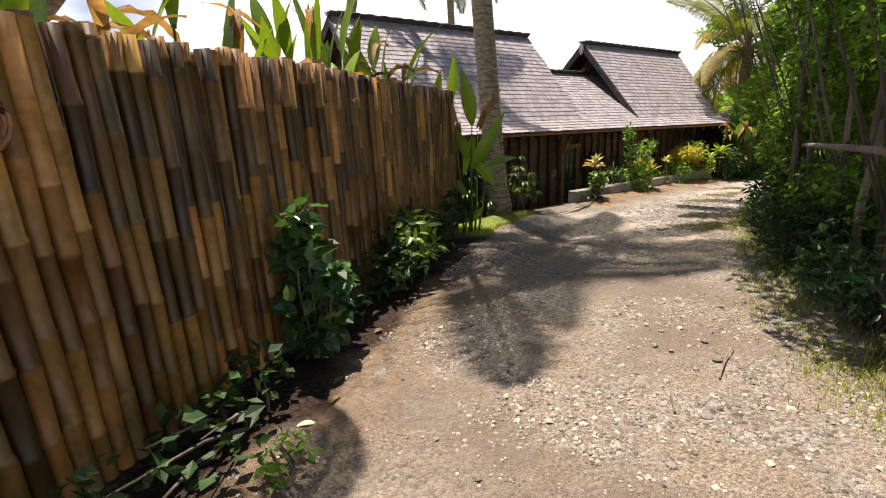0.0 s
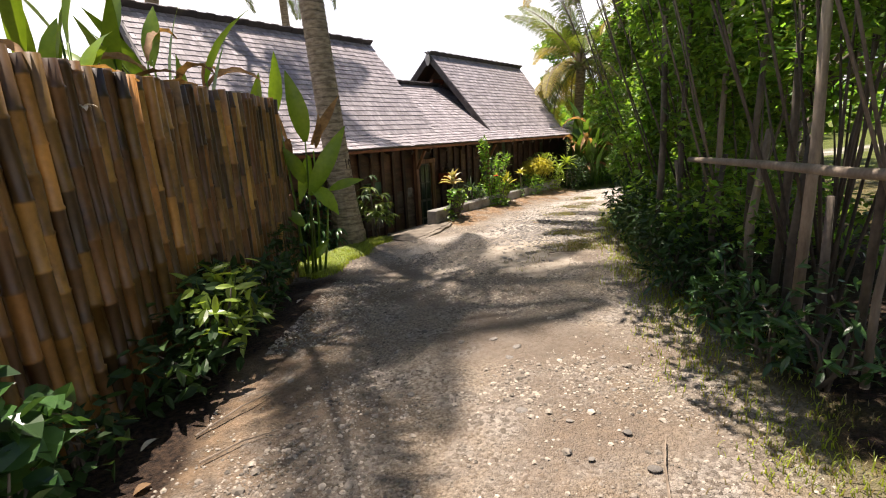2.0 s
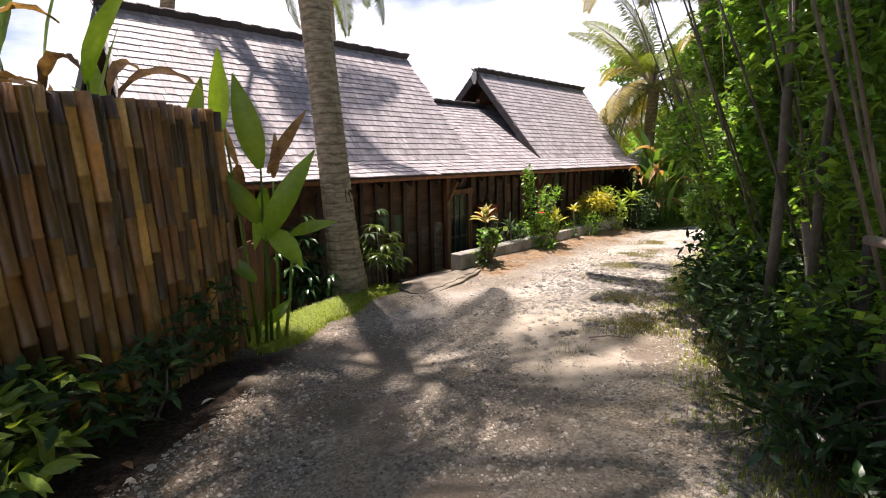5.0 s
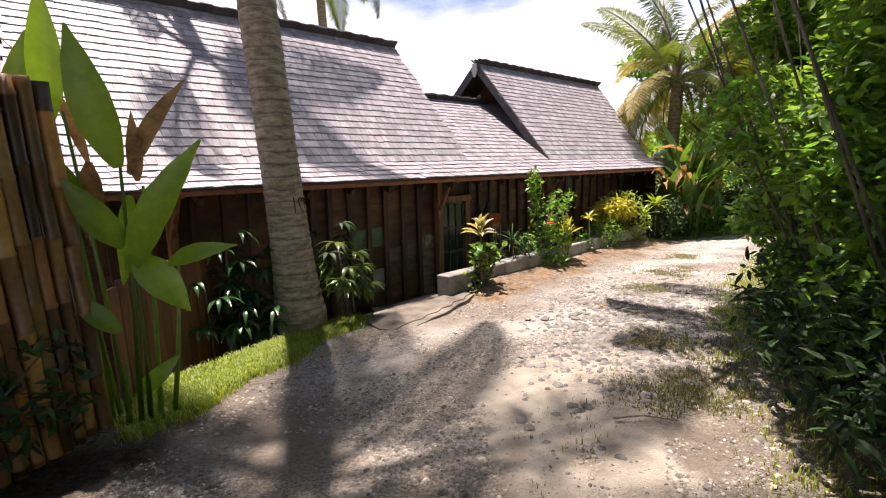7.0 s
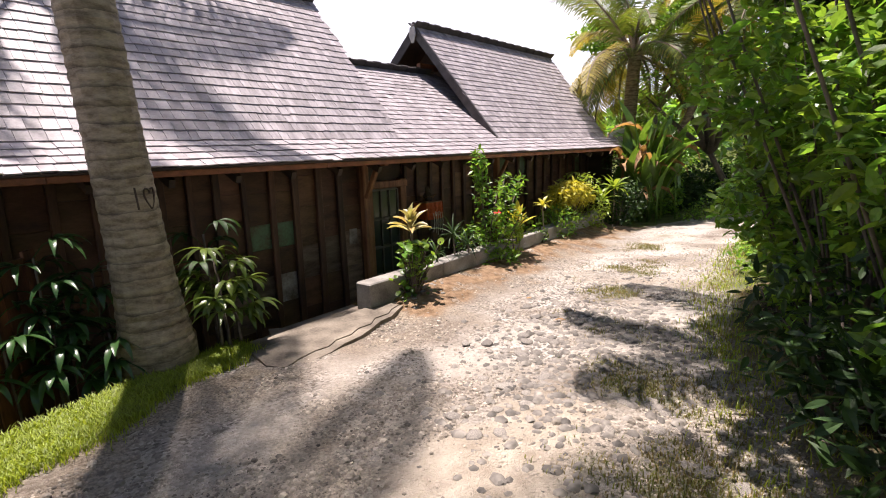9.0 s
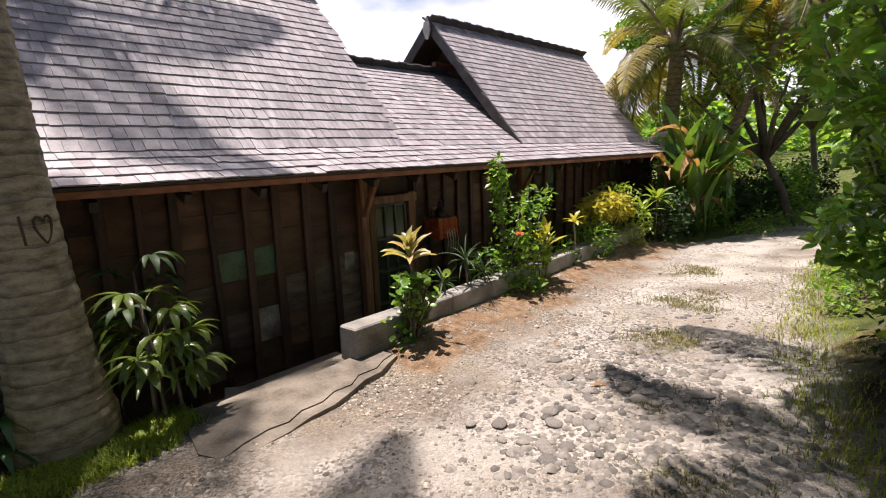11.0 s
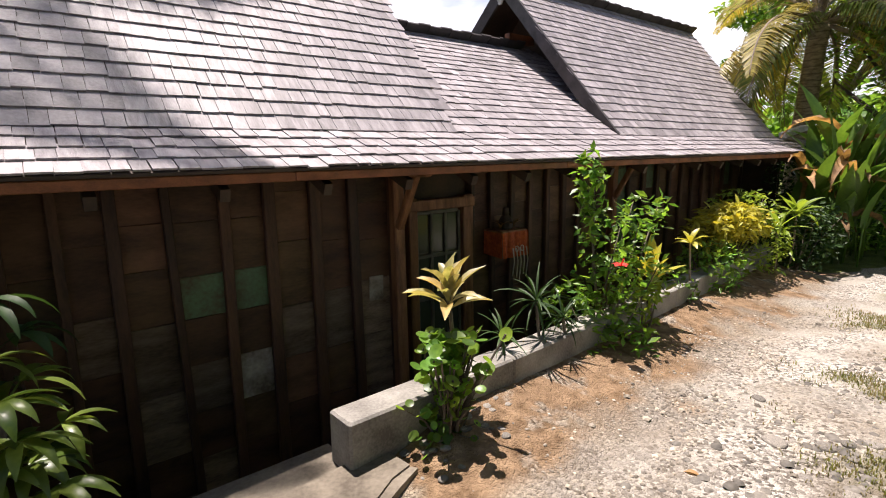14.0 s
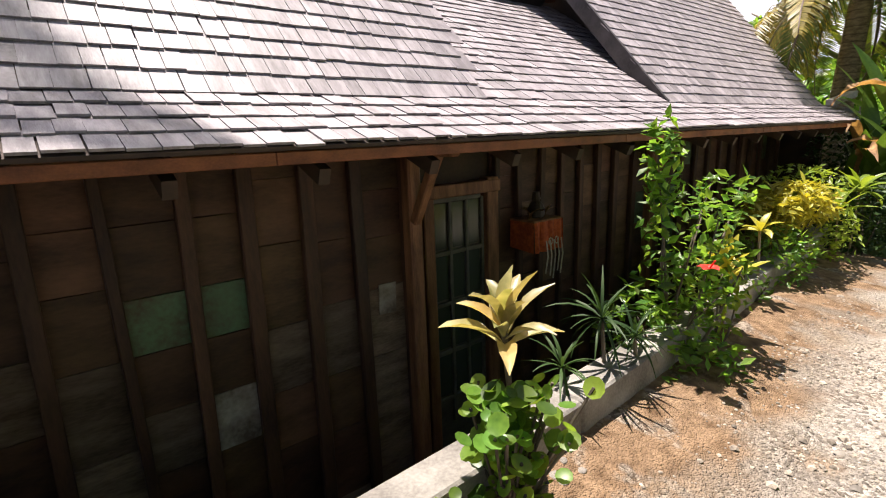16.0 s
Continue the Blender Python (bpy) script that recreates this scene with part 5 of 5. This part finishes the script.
def branching_tree(base, label, hgt, seed, leaf_mat, lean=(0.3, 0.1), count=5000, size=0.12, spreadr=1.8):
    r = random.Random(seed)
    ob = thing("tree", label, "tree", base)
    b = Vector(base)
    fork = b + Vector((lean[0], lean[1], hgt * 0.4))
    part("trunk", Mesh().tube([b - Vector((0, 0, 0.2)), b.lerp(fork, 0.5) + Vector((0.1, 0, 0)), fork], [0.1, 0.075, 0.06], 9), BARK, ob, smooth=True)
    g, lv = Mesh(), Mesh()
    for k in range(9):
        a = k * 2.4 + r.uniform(-0.3, 0.3)
        tip = fork + Vector((math.cos(a) * spreadr * r.uniform(0.5, 1), math.sin(a) * spreadr * r.uniform(0.5, 1), hgt * r.uniform(0.25, 0.62)))
        mid = fork.lerp(tip, 0.5) + Vector((r.uniform(-0.2, 0.2), r.uniform(-0.2, 0.2), r.uniform(0, 0.4)))
        g.tube([fork, mid, tip], [0.08, 0.05, 0.02], 6)
        for j in range(3):
            c = mid.lerp(tip, r.uniform(0.3, 1.2)) + Vector((r.gauss(0, 0.3), r.gauss(0, 0.3), r.gauss(0, 0.25)))
            lv.leaves(scatter(count // 27, c, (0.6, 0.6, 0.4), hollow=0.3), size, 0.3, 2.0)
    part("branch", g, BARK, ob, smooth=True)
    part("crown", lv, leaf_mat, ob)


branching_tree((12.0, 15.0, -0.6), "small tree with dark forked trunk beside the lane", 3.6, 1, LEAF, (-0.5, 0.3), 2000, 0.11)
branching_tree((14.5, 17.0, -0.6), "tree with dark forked trunk at the field edge", 5.0, 2, LEAF, (0.2, 0.3), 3200, 0.14, 2.2)
branching_tree((13.0, 19.5, -0.6), "tree at the field edge", 6.5, 12, LEAF, (0.2, 0.2), 8000, 0.18, 3.0)
branching_tree((17.5, 16.2, -0.6), "tree at the field edge", 6.5, 13, LEAF_DARK, (0.2, 0.2), 8000, 0.18, 3.0)
branching_tree((16.5, 12.0, -0.6), "leafy tree beside the lane bend", 5.5, 3, LEAF, (0.2, -0.2), 6000, 0.18, 2.4)
branching_tree((12.5, 10.5, -0.4), "leafy tree beside the lane", 5.0, 4, LEAF, (0.2, -0.2), 6000, 0.16, 2.2)
branching_tree((9.2, 8.2, -0.2), "leafy tree behind the hedge", 4.8, 5, LEAF, (0.2, -0.2), 6000, 0.14, 2.0)
branching_tree((6.2, 3.2, 0.15), "leafy tree behind the stick fence", 4.8, 6, LEAF, (-0.2, 0.2), 6000, 0.13, 2.0)
branching_tree((6.0, 5.4, 0.15), "leafy tree behind the stick fence", 4.6, 7, LEAF_DARK, (-0.2, 0.2), 6000, 0.13, 1.8)
for k, (x, y) in enumerate(((7.2, 9.6), (8.2, 10.5), (9.4, 11.3), (10.9, 12.1), (10.3, 14.3), (11.9, 14.7), (13.2, 15.6))):
    shrub("verge_weeds", "low green weeds along the lane verge", (x + 0.1, y, gz(x, y)), [((0, 0, 0.12), (0.5, 0.4, 0.16)), ((0.5, 0.2, 0.2), (0.5, 0.4, 0.26))], LEAF, 0.08, 500, "weeds")

for k, (x, y, hgt) in enumerate(((10.2, 15.6, 0.9), (11.2, 16.0, 0.8), (12.3, 16.4, 1.0), (13.6, 16.9, 1.1), (15.0, 17.6, 1.2), (10.8, 17.2, 1.4), (12.8, 18.2, 1.3), (17.0, 15.0, 1.4), (15.5, 13.5, 1.2), (14.0, 12.3, 1.3), (12.0, 11.6, 1.0), (10.2, 10.4, 1.1), (8.6, 9.4, 1.2))):
    shrub("thicket_shrub", "dark leafy shrub at the field edge", (x, y, gz(x, y)), [((0, 0, hgt * 0.4), (0.8, 0.7, hgt * 0.5)), ((0.3, 0.2, hgt * 0.7), (0.6, 0.6, hgt * 0.45))], LEAF_DARK if k % 3 else LEAF, 0.12, 1500, "shrub", 2.0, 8, group="thicket at the field edge")

# woods on the horizon
g = Mesh()
for k in range(170):
    a = radians(-40 + 150 * k / 170)
    dist = 46 + 14 * math.sin(k * 12.9)
    c = (3 + math.sin(a) * dist, 8 + math.cos(a) * dist, 0.6 + 1.2 * abs(math.sin(k * 3.7)))
    g.leaves(scatter(120, c, (2.6, 2.6, 2.4), hollow=0.4), 0.8, 0.3, 1.6)
tagged(part("far_woods", g, LEAF), "distant line of green trees beyond the field", "woods", kind="stuff")

# ---- turf, stones and litter ----
def tufts(name, label, places, hgt, mat, blades=7, spread=0.04, kind="stuff"):
    g = Mesh()
    r = random.Random(len(places))
    for x, y in places:
        z = ground_z(x, y) - 0.005
        for _ in range(blades):
            px, py = x + r.gauss(0, spread), y + r.gauss(0, spread)
            a, h = r.uniform(0, 6.28), hgt * r.uniform(0.5, 1.3)
            bx, by = math.cos(a) * h * 0.6, math.sin(a) * h * 0.6
            w = 0.0035
            wx, wy = -math.sin(a) * w, math.cos(a) * w
            g.add([(px - wx, py - wy, z), (px + wx, py + wy, z), (px + bx * 0.35 + wx * 0.7, py + by * 0.35 + wy * 0.7, z + h * 0.65), (px + bx * 0.35 - wx * 0.7, py + by * 0.35 - wy * 0.7, z + h * 0.65), (px + bx, py + by, z + h * 0.9)],
                  [(0, 1, 2, 3), (3, 2, 4)])
    tagged(part(name, g, mat), label, "grass", kind=kind)


r = random.Random(77)
lawn, verge, crown_tufts = [], [], []
while len(lawn) < 4800:
    s, q = r.uniform(4.35, 6.85), r.uniform(-0.12, 0.85)
    d = lerp(s, EDGE_S, EDGE_D) + q
    if q < lerp(s, [4.3, 5, 6, 6.8], [0.85, 0.68, 0.5, 0.35]) + 0.06 * math.sin(s * 7) + r.gauss(0, 0.04):
        p = H(s, d, 0)
        lawn.append((p.x, p.y))
tufts("grass_strip", "bright green grass strip along the lane edge", lawn, 0.06, GRASS, 6, 0.025)
for _ in range(1400):
    y = r.uniform(1.2, 12.5)
    x = lerp(y, [-5, 2.2, 3.2, 5, 6.65, 8, 9, 11, 14], [1.9, 2.1, 2.6, 3.4, 4.4, 5.2, 6.1, 8.2, 13]) + r.gauss(0.12, 0.2)
    verge.append((x, y))
tufts("verge_grass", "straw-coloured and green grass on the lane verge", verge[:500], 0.05, DRY, 8, 0.06)
tufts("verge_grass", "green grass on the lane verge", verge[500:], 0.055, GRASS, 8, 0.06)
for _ in range(3600):
    y = r.uniform(5.5, 12.5)
    x = lerp(y, [5, 7, 9, 11, 13], [2.6, 3.6, 4.7, 6.2, 8.6]) + 0.35 + r.gauss(0, 0.28)
    if noise.noise((x * 1.3, y * 1.3, 31)) + 0.5 * noise.noise((x * 5, y * 5, 31)) > 0.16:
        crown_tufts.append((x, y))
tufts("lane_grass", "thin green grass in the crown of the lane", crown_tufts[::2], 0.032, TURF, 9, 0.05)
tufts("lane_grass", "thin straw-coloured grass in the crown of the lane", crown_tufts[1::2], 0.03, DRY, 8, 0.05)

ICO = [(0, -0.53, 0.85), (0, 0.53, 0.85), (0.85, 0, 0.53), (-0.85, 0, 0.53), (0.53, 0.85, 0), (-0.53, 0.85, 0), (0.53, -0.85, 0), (-0.53, -0.85, 0)]
PFACES = [(0, 2, 1), (0, 1, 3), (2, 4, 1), (1, 4, 5), (1, 5, 3), (0, 6, 2), (0, 7, 6), (0, 3, 7)]
g = Mesh()
count = 0
while count < 50000:
    y = -0.5 + 13.0 * r.random() ** (1.2 if count < 42000 else 0.6)
    lo = fence_x(y) + 0.6 if y < 7.2 else 0.6 + (y - 7.2) * 1.0
    hi = lerp(y, [-5, 2.2, 3.2, 5, 6.65, 8, 9, 11, 14], [1.9, 2.1, 2.6, 3.4, 4.4, 5.2, 6.1, 8.2, 13]) + 0.1
    x = r.uniform(lo, hi)
    s, d = to_sd(x, y)
    if y > 7 and d < lerp(s, EDGE_S, EDGE_D) + (0.75 if s < 6.8 else 0.55 if s < 8.1 else r.uniform(0.6, 1.35)):
        continue
    if noise.noise((x * 1.1, y * 1.1, 50)) + 0.6 * noise.noise((x * 4, y * 4, 50)) < r.uniform(-0.35, 0.25):
        continue
    if y < 4.5 and r.random() < 0.35 + 0.5 * (noise.noise((x * 0.9, y * 0.9, 88)) > 0):
        continue
    if y > 8 and d > lerp(s, EDGE_S, EDGE_D) + 1.3 and r.random() < (0.88 if noise.noise((x * 1.9, y * 1.9, 61)) > -0.2 else 0.4):
        continue
    k = 0.0038 + 0.009 * r.random() ** 2.5 + (0.016 * r.random() if r.random() < 0.07 else 0)
    if ((x - lerp(y, [5.4, 6.5, 7.5], [2.72, 3.0, 3.4])) / 0.5) ** 2 + ((y - 6.5) / 1.1) ** 2 < 1 and r.random() < 0.85:
        continue
    a = r.uniform(0, 6.28)
    ca, sa = math.cos(a) * k, math.sin(a) * k
    ex, ez = r.uniform(0.7, 1.3), r.uniform(0.5, 0.9)
    z = ground_z(x, y) + 0.02 * noise.noise((x * 1.7, y * 1.7, 0)) + 0.012 * noise.noise((x * 6, y * 6, 3))
    g.add([(x + (p[0] * ca * ex - p[1] * sa), y + (p[0] * sa * ex + p[1] * ca), z + p[2] * k * ez) for p in ICO], PFACES)
    count += 1
tagged(part("gravel", g, PEBBLE), "loose pale coral gravel on the lane", "gravel", kind="stuff")


def stone_mesh(seed):
    q = random.Random(seed)
    bm = bmesh.new()
    bmesh.ops.create_icosphere(bm, subdivisions=2, radius=1)
    for v in bm.verts:
        v.co *= 1 + 0.25 * noise.noise(v.co * 1.3 + Vector((seed * 7, 0, 0)))
        v.co.z *= 0.5
        v.co.x *= q.uniform(0.99, 1.01)
    me = bpy.data.meshes.new("stone")
    bm.to_mesh(me)
    bm.free()
    me.polygons.foreach_set("use_smooth", [True] * len(me.polygons))
    me.materials.append(STONE)
    return me


g = Mesh()
for _ in range(1700):
    y = r.gauss(8.3, 0.9)
    x = lerp(y, [5, 7, 9, 11, 13], [2.6, 3.6, 4.7, 6.2, 8.6]) + r.gauss(0.1, 0.55)
    k = 0.014 + 0.026 * r.random() ** 2
    a = r.uniform(0, 6.28)
    ca, sa, ex = math.cos(a) * k, math.sin(a) * k, r.uniform(0.8, 1.5)
    if y < 5.8 or to_sd(x, y)[1] < lerp(to_sd(x, y)[0], EDGE_S, EDGE_D) + 1.1:
        continue
    z = ground_z(x, y) + 0.02 * noise.noise((x * 1.7, y * 1.7, 0)) - 0.004
    g.add([(x + (p[0] * ca * ex - p[1] * sa), y + (p[0] * sa * ex + p[1] * ca), z + p[2] * k * 0.7) for p in ICO], PFACES)
tagged(part("cobbles", g, COBBLE, smooth=True), "small rounded cobbles set in the crown of the lane", "stones", kind="stuff")

STONES = [stone_mesh(k) for k in range(8)]
n = 0
while n < 290:
    if n < 210:
        y = r.gauss(8.3, 0.75)
        x = lerp(y, [5, 7, 9, 11, 13], [2.6, 3.6, 4.7, 6.2, 8.6]) + r.gauss(0.15, 0.45)
    elif n < 250:
        x, y = r.gauss(1.35, 0.6), r.uniform(0.6, 5.0)
    else:
        s, d = r.uniform(8.2, 9.0), r.uniform(-6.25, -5.9)
        p = H(s, d, 0)
        x, y = p.x, p.y
    k = r.uniform(0.022, 0.055) if n < 210 else r.uniform(0.012, 0.03)
    part("stone", r.choice(STONES), None, ground, m=Matrix.Translation((x, y, ground_z(x, y) + 0.0)) @ pose(0, 0, 0, r.uniform(-8, 8), r.uniform(-8, 8), r.uniform(0, 360)) @ Matrix.Diagonal((k * r.uniform(0.8, 1.4), k, min(k * 0.7, 0.03), 1)))
    n += 1
# fallen twigs
for k, (x, y, a, ln) in enumerate(((-0.35, 3.6, 0.7, 0.55), (-0.3, 3.35, 0.35, 0.4), (1.5, 2.3, 0.9, 0.5), (1.1, 2.0, 1.2, 0.35), (3.2, 6.3, -0.3, 0.35), (2.9, 3.1, 1.3, 0.5))):
    z = ground_z(x, y) + 0.02
    g = Mesh().tube([(x, y, z), (x + math.cos(a) * ln * 0.5, y + math.sin(a) * ln * 0.5 + 0.02, z + 0.012), (x + math.cos(a) * ln, y + math.sin(a) * ln, z)], [0.006, 0.005, 0.003], 5)
    tagged(part("twig", g, STICK), "thin dry fallen twig on the lane", "twig")


# ---- shingles and canes: many alike pieces ----
def shingle_mesh(name, w, length, mat):
    g = Mesh()
    t = 0.01
    g.add([(-w / 2, 0, 0), (w / 2, 0, 0), (w / 2, length, 0), (-w / 2, length, 0), (-w / 2, 0, t), (w / 2, 0, t), (w / 2, length, t * 0.3), (-w / 2, length, t * 0.3)],
          [(3, 2, 1, 0), (4, 5, 6, 7), (0, 1, 5, 4), (1, 2, 6, 5), (2, 3, 7, 6), (3, 0, 4, 7)])
    me = g.data(name)
    me.materials.append(mat)
    return me


SH_W, SH_E = 0.098, 0.132
SHINGLES = [shingle_mesh("shingle", SH_W * k, 0.2, SHINGLE_OB) for k in (0.93, 0.97, 1.0)]
sh = random.Random(21)


def shingle_field(parent, s0a, s1a, s0b, s1b, da, za, db, zb, name, singles):
    """Courses of shingles on a slope; those for which singles(s, row) holds are pieces of their own."""
    run = math.hypot(db - da, zb - za)
    rows = max(1, round(run / SH_E))
    pitch = math.degrees(math.atan2(zb - za, da - db))
    rest = Mesh()
    proto = [(-0.5, 0, 0), (0.5, 0, 0), (0.5, 1, 0), (-0.5, 1, 0), (-0.5, 0, 1), (0.5, 0, 1), (0.5, 1, 0.3), (-0.5, 1, 0.3)]
    quads = [(3, 2, 1, 0), (4, 5, 6, 7), (0, 1, 5, 4), (1, 2, 6, 5), (2, 3, 7, 6), (3, 0, 4, 7)]
    for r in range(rows):
        t = r / rows
        d, z = da + (db - da) * t, za + (zb - za) * t
        s, end = s0a + (s0b - s0a) * t, s1a + (s1b - s1a) * t
        s -= (r % 2) * SH_W * 0.5 * sh.uniform(0.7, 1.2) - SH_W * 0.25
        while s < end:
            w = SH_W * sh.choice((0.8, 1.0, 1.0, 1.15))
            drop = sh.uniform(-0.006, 0.006) + (0.012 if sh.random() < 0.02 else 0)
            lift = sh.uniform(0.0, 0.0025) + 0.011
            m = house_pose(s + w / 2, d + drop * 0.7, z + lift - drop * 0.7, -0.0, 0, sh.uniform(-0.5, 0.5)) @ pose(0, 0, 0, pitch - 2.5 + sh.uniform(-0.2, 0.2))
            if singles(s, r):
                ob = part("shingle", sh.choice(SHINGLES), None, parent, m=m @ Matrix.Diagonal((w / SH_W, 1, 1, 1)))
            else:
                rest.add([m @ Vector((x * w * 0.97, y * 0.2, zz * 0.01)) for x, y, zz in proto], quads)
            s += w
    part(name, rest, SHINGLE, parent, "weathered grey wooden shingles", kind="stuff")


near = lambda s, r: 6.9 < s < 9.8
shingle_field(flare, 3.4, 17.5, 3.4, 17.3, EAVE_D + 0.03, EAVE_Z - 0.01, FOOT_D, FOOT_Z, "shingles", near)
shingle_field(roof_1, *R1["foot"], *R1["ridge"], FOOT_D, FOOT_Z, RIDGE_D, STEEP_Z, "shingles", lambda s, r: 7.4 < s < 9.7 and r < 11)
shingle_field(roof_m, 9.6, 12.6, 9.9, 12.9, FOOT_D, FOOT_Z, RIDGE_D, MID_Z, "shingles", lambda s, r: False)
shingle_field(roof_2, *R2["foot"], *R2["ridge"], FOOT_D, FOOT_Z, RIDGE_D, STEEP_Z, "shingles", lambda s, r: False)

# ---- bamboo fence ----
fence = thing("bamboo_fence", "tall fence of upright brown and blackened bamboo canes", "fence", (fence_x(2), 2, 0))
cn = random.Random(4)


def cane_mesh(seed):
    r = random.Random(seed)
    g, z, path, radii = Mesh(), 0.0, [], []
    rad = r.uniform(0.038, 0.048)
    gap = r.uniform(0.28, 0.4)
    z = -r.uniform(0, gap)
    bend = [r.uniform(-0.006, 0.006) for _ in range(14)]
    k = 0
    pts = [(0.0, rad)]
    while z < 2.1:
        for dz, f in ((-0.012, 1.0), (0.0, 1.13), (0.012, 0.97)):
            if 0 < z + dz < 2.05:
                pts.append((z + dz, rad * f))
        z += gap * r.uniform(0.92, 1.08)
    pts.append((2.05, rad * 0.96))
    g.tube([(bend[int(q * 6) % 14], bend[(int(q * 6) + 5) % 14], q) for q, _ in pts], [a for _, a in pts], 9)
    me = g.data("cane", True)
    attr = me.color_attributes.new("tone", "FLOAT_COLOR", "POINT")
    cuts = sorted(q for q, f in pts if f > rad * 1.05)
    tones = [r.choice((0.17, 0.28, 0.42, 0.6, 0.8, 0.95, 1.05)) * r.uniform(0.8, 1.2) for _ in range(len(cuts) + 2)]
    vals = []
    for v in me.vertices:
        t = tones[sum(1 for c in cuts if v.co.z >= c - 1e-4)]
        vals += [t, t * 0.96, t * (1.0 if t > 0.5 else 1.15), 1.0]
    attr.data.foreach_set("color", vals)
    me.materials.append(BAMBOO)
    return me


CANES = [cane_mesh(k) for k in range(30)]
y = -3.2
k = 0
while y < 7.0:
    jag = cn.uniform(-0.012, 0.015)
    z0 = max(-0.15, ground_z(fence_x(y) + 0.15, y) - 0.25)
    top = 1.92 + 0.016 * (7 - y) + jag + 0.01 * math.sin(y * 2)
    sc = (top - z0) / 2.05
    m = Matrix.Translation((fence_x(y) + cn.uniform(-0.012, 0.012), y, z0)) @ pose(0, 0, 0, 3.4 + cn.uniform(-0.5, 0.5), cn.uniform(-0.3, 0.3), 0) @ pose(0, 0, 0, 0, 0, cn.uniform(0, 360)) @ Matrix.Diagonal((1, 1, sc, 1))
    part("cane", cn.choice(CANES), None, fence, m=m)
    part("cane", cn.choice(CANES), None, fence, m=Matrix.Translation((-0.06, 0.035, -0.01)) @ m)
    k += 1
    y += cn.uniform(0.074, 0.088)
for z in (0.55, 1.4):
    g = Mesh()
    g.tube([(fence_x(yy) - 0.06, yy, z) for yy in (-3.2, 0, 3, 6.88)], 0.03, 8)
    part("rail", g, BAMBOO, fence)
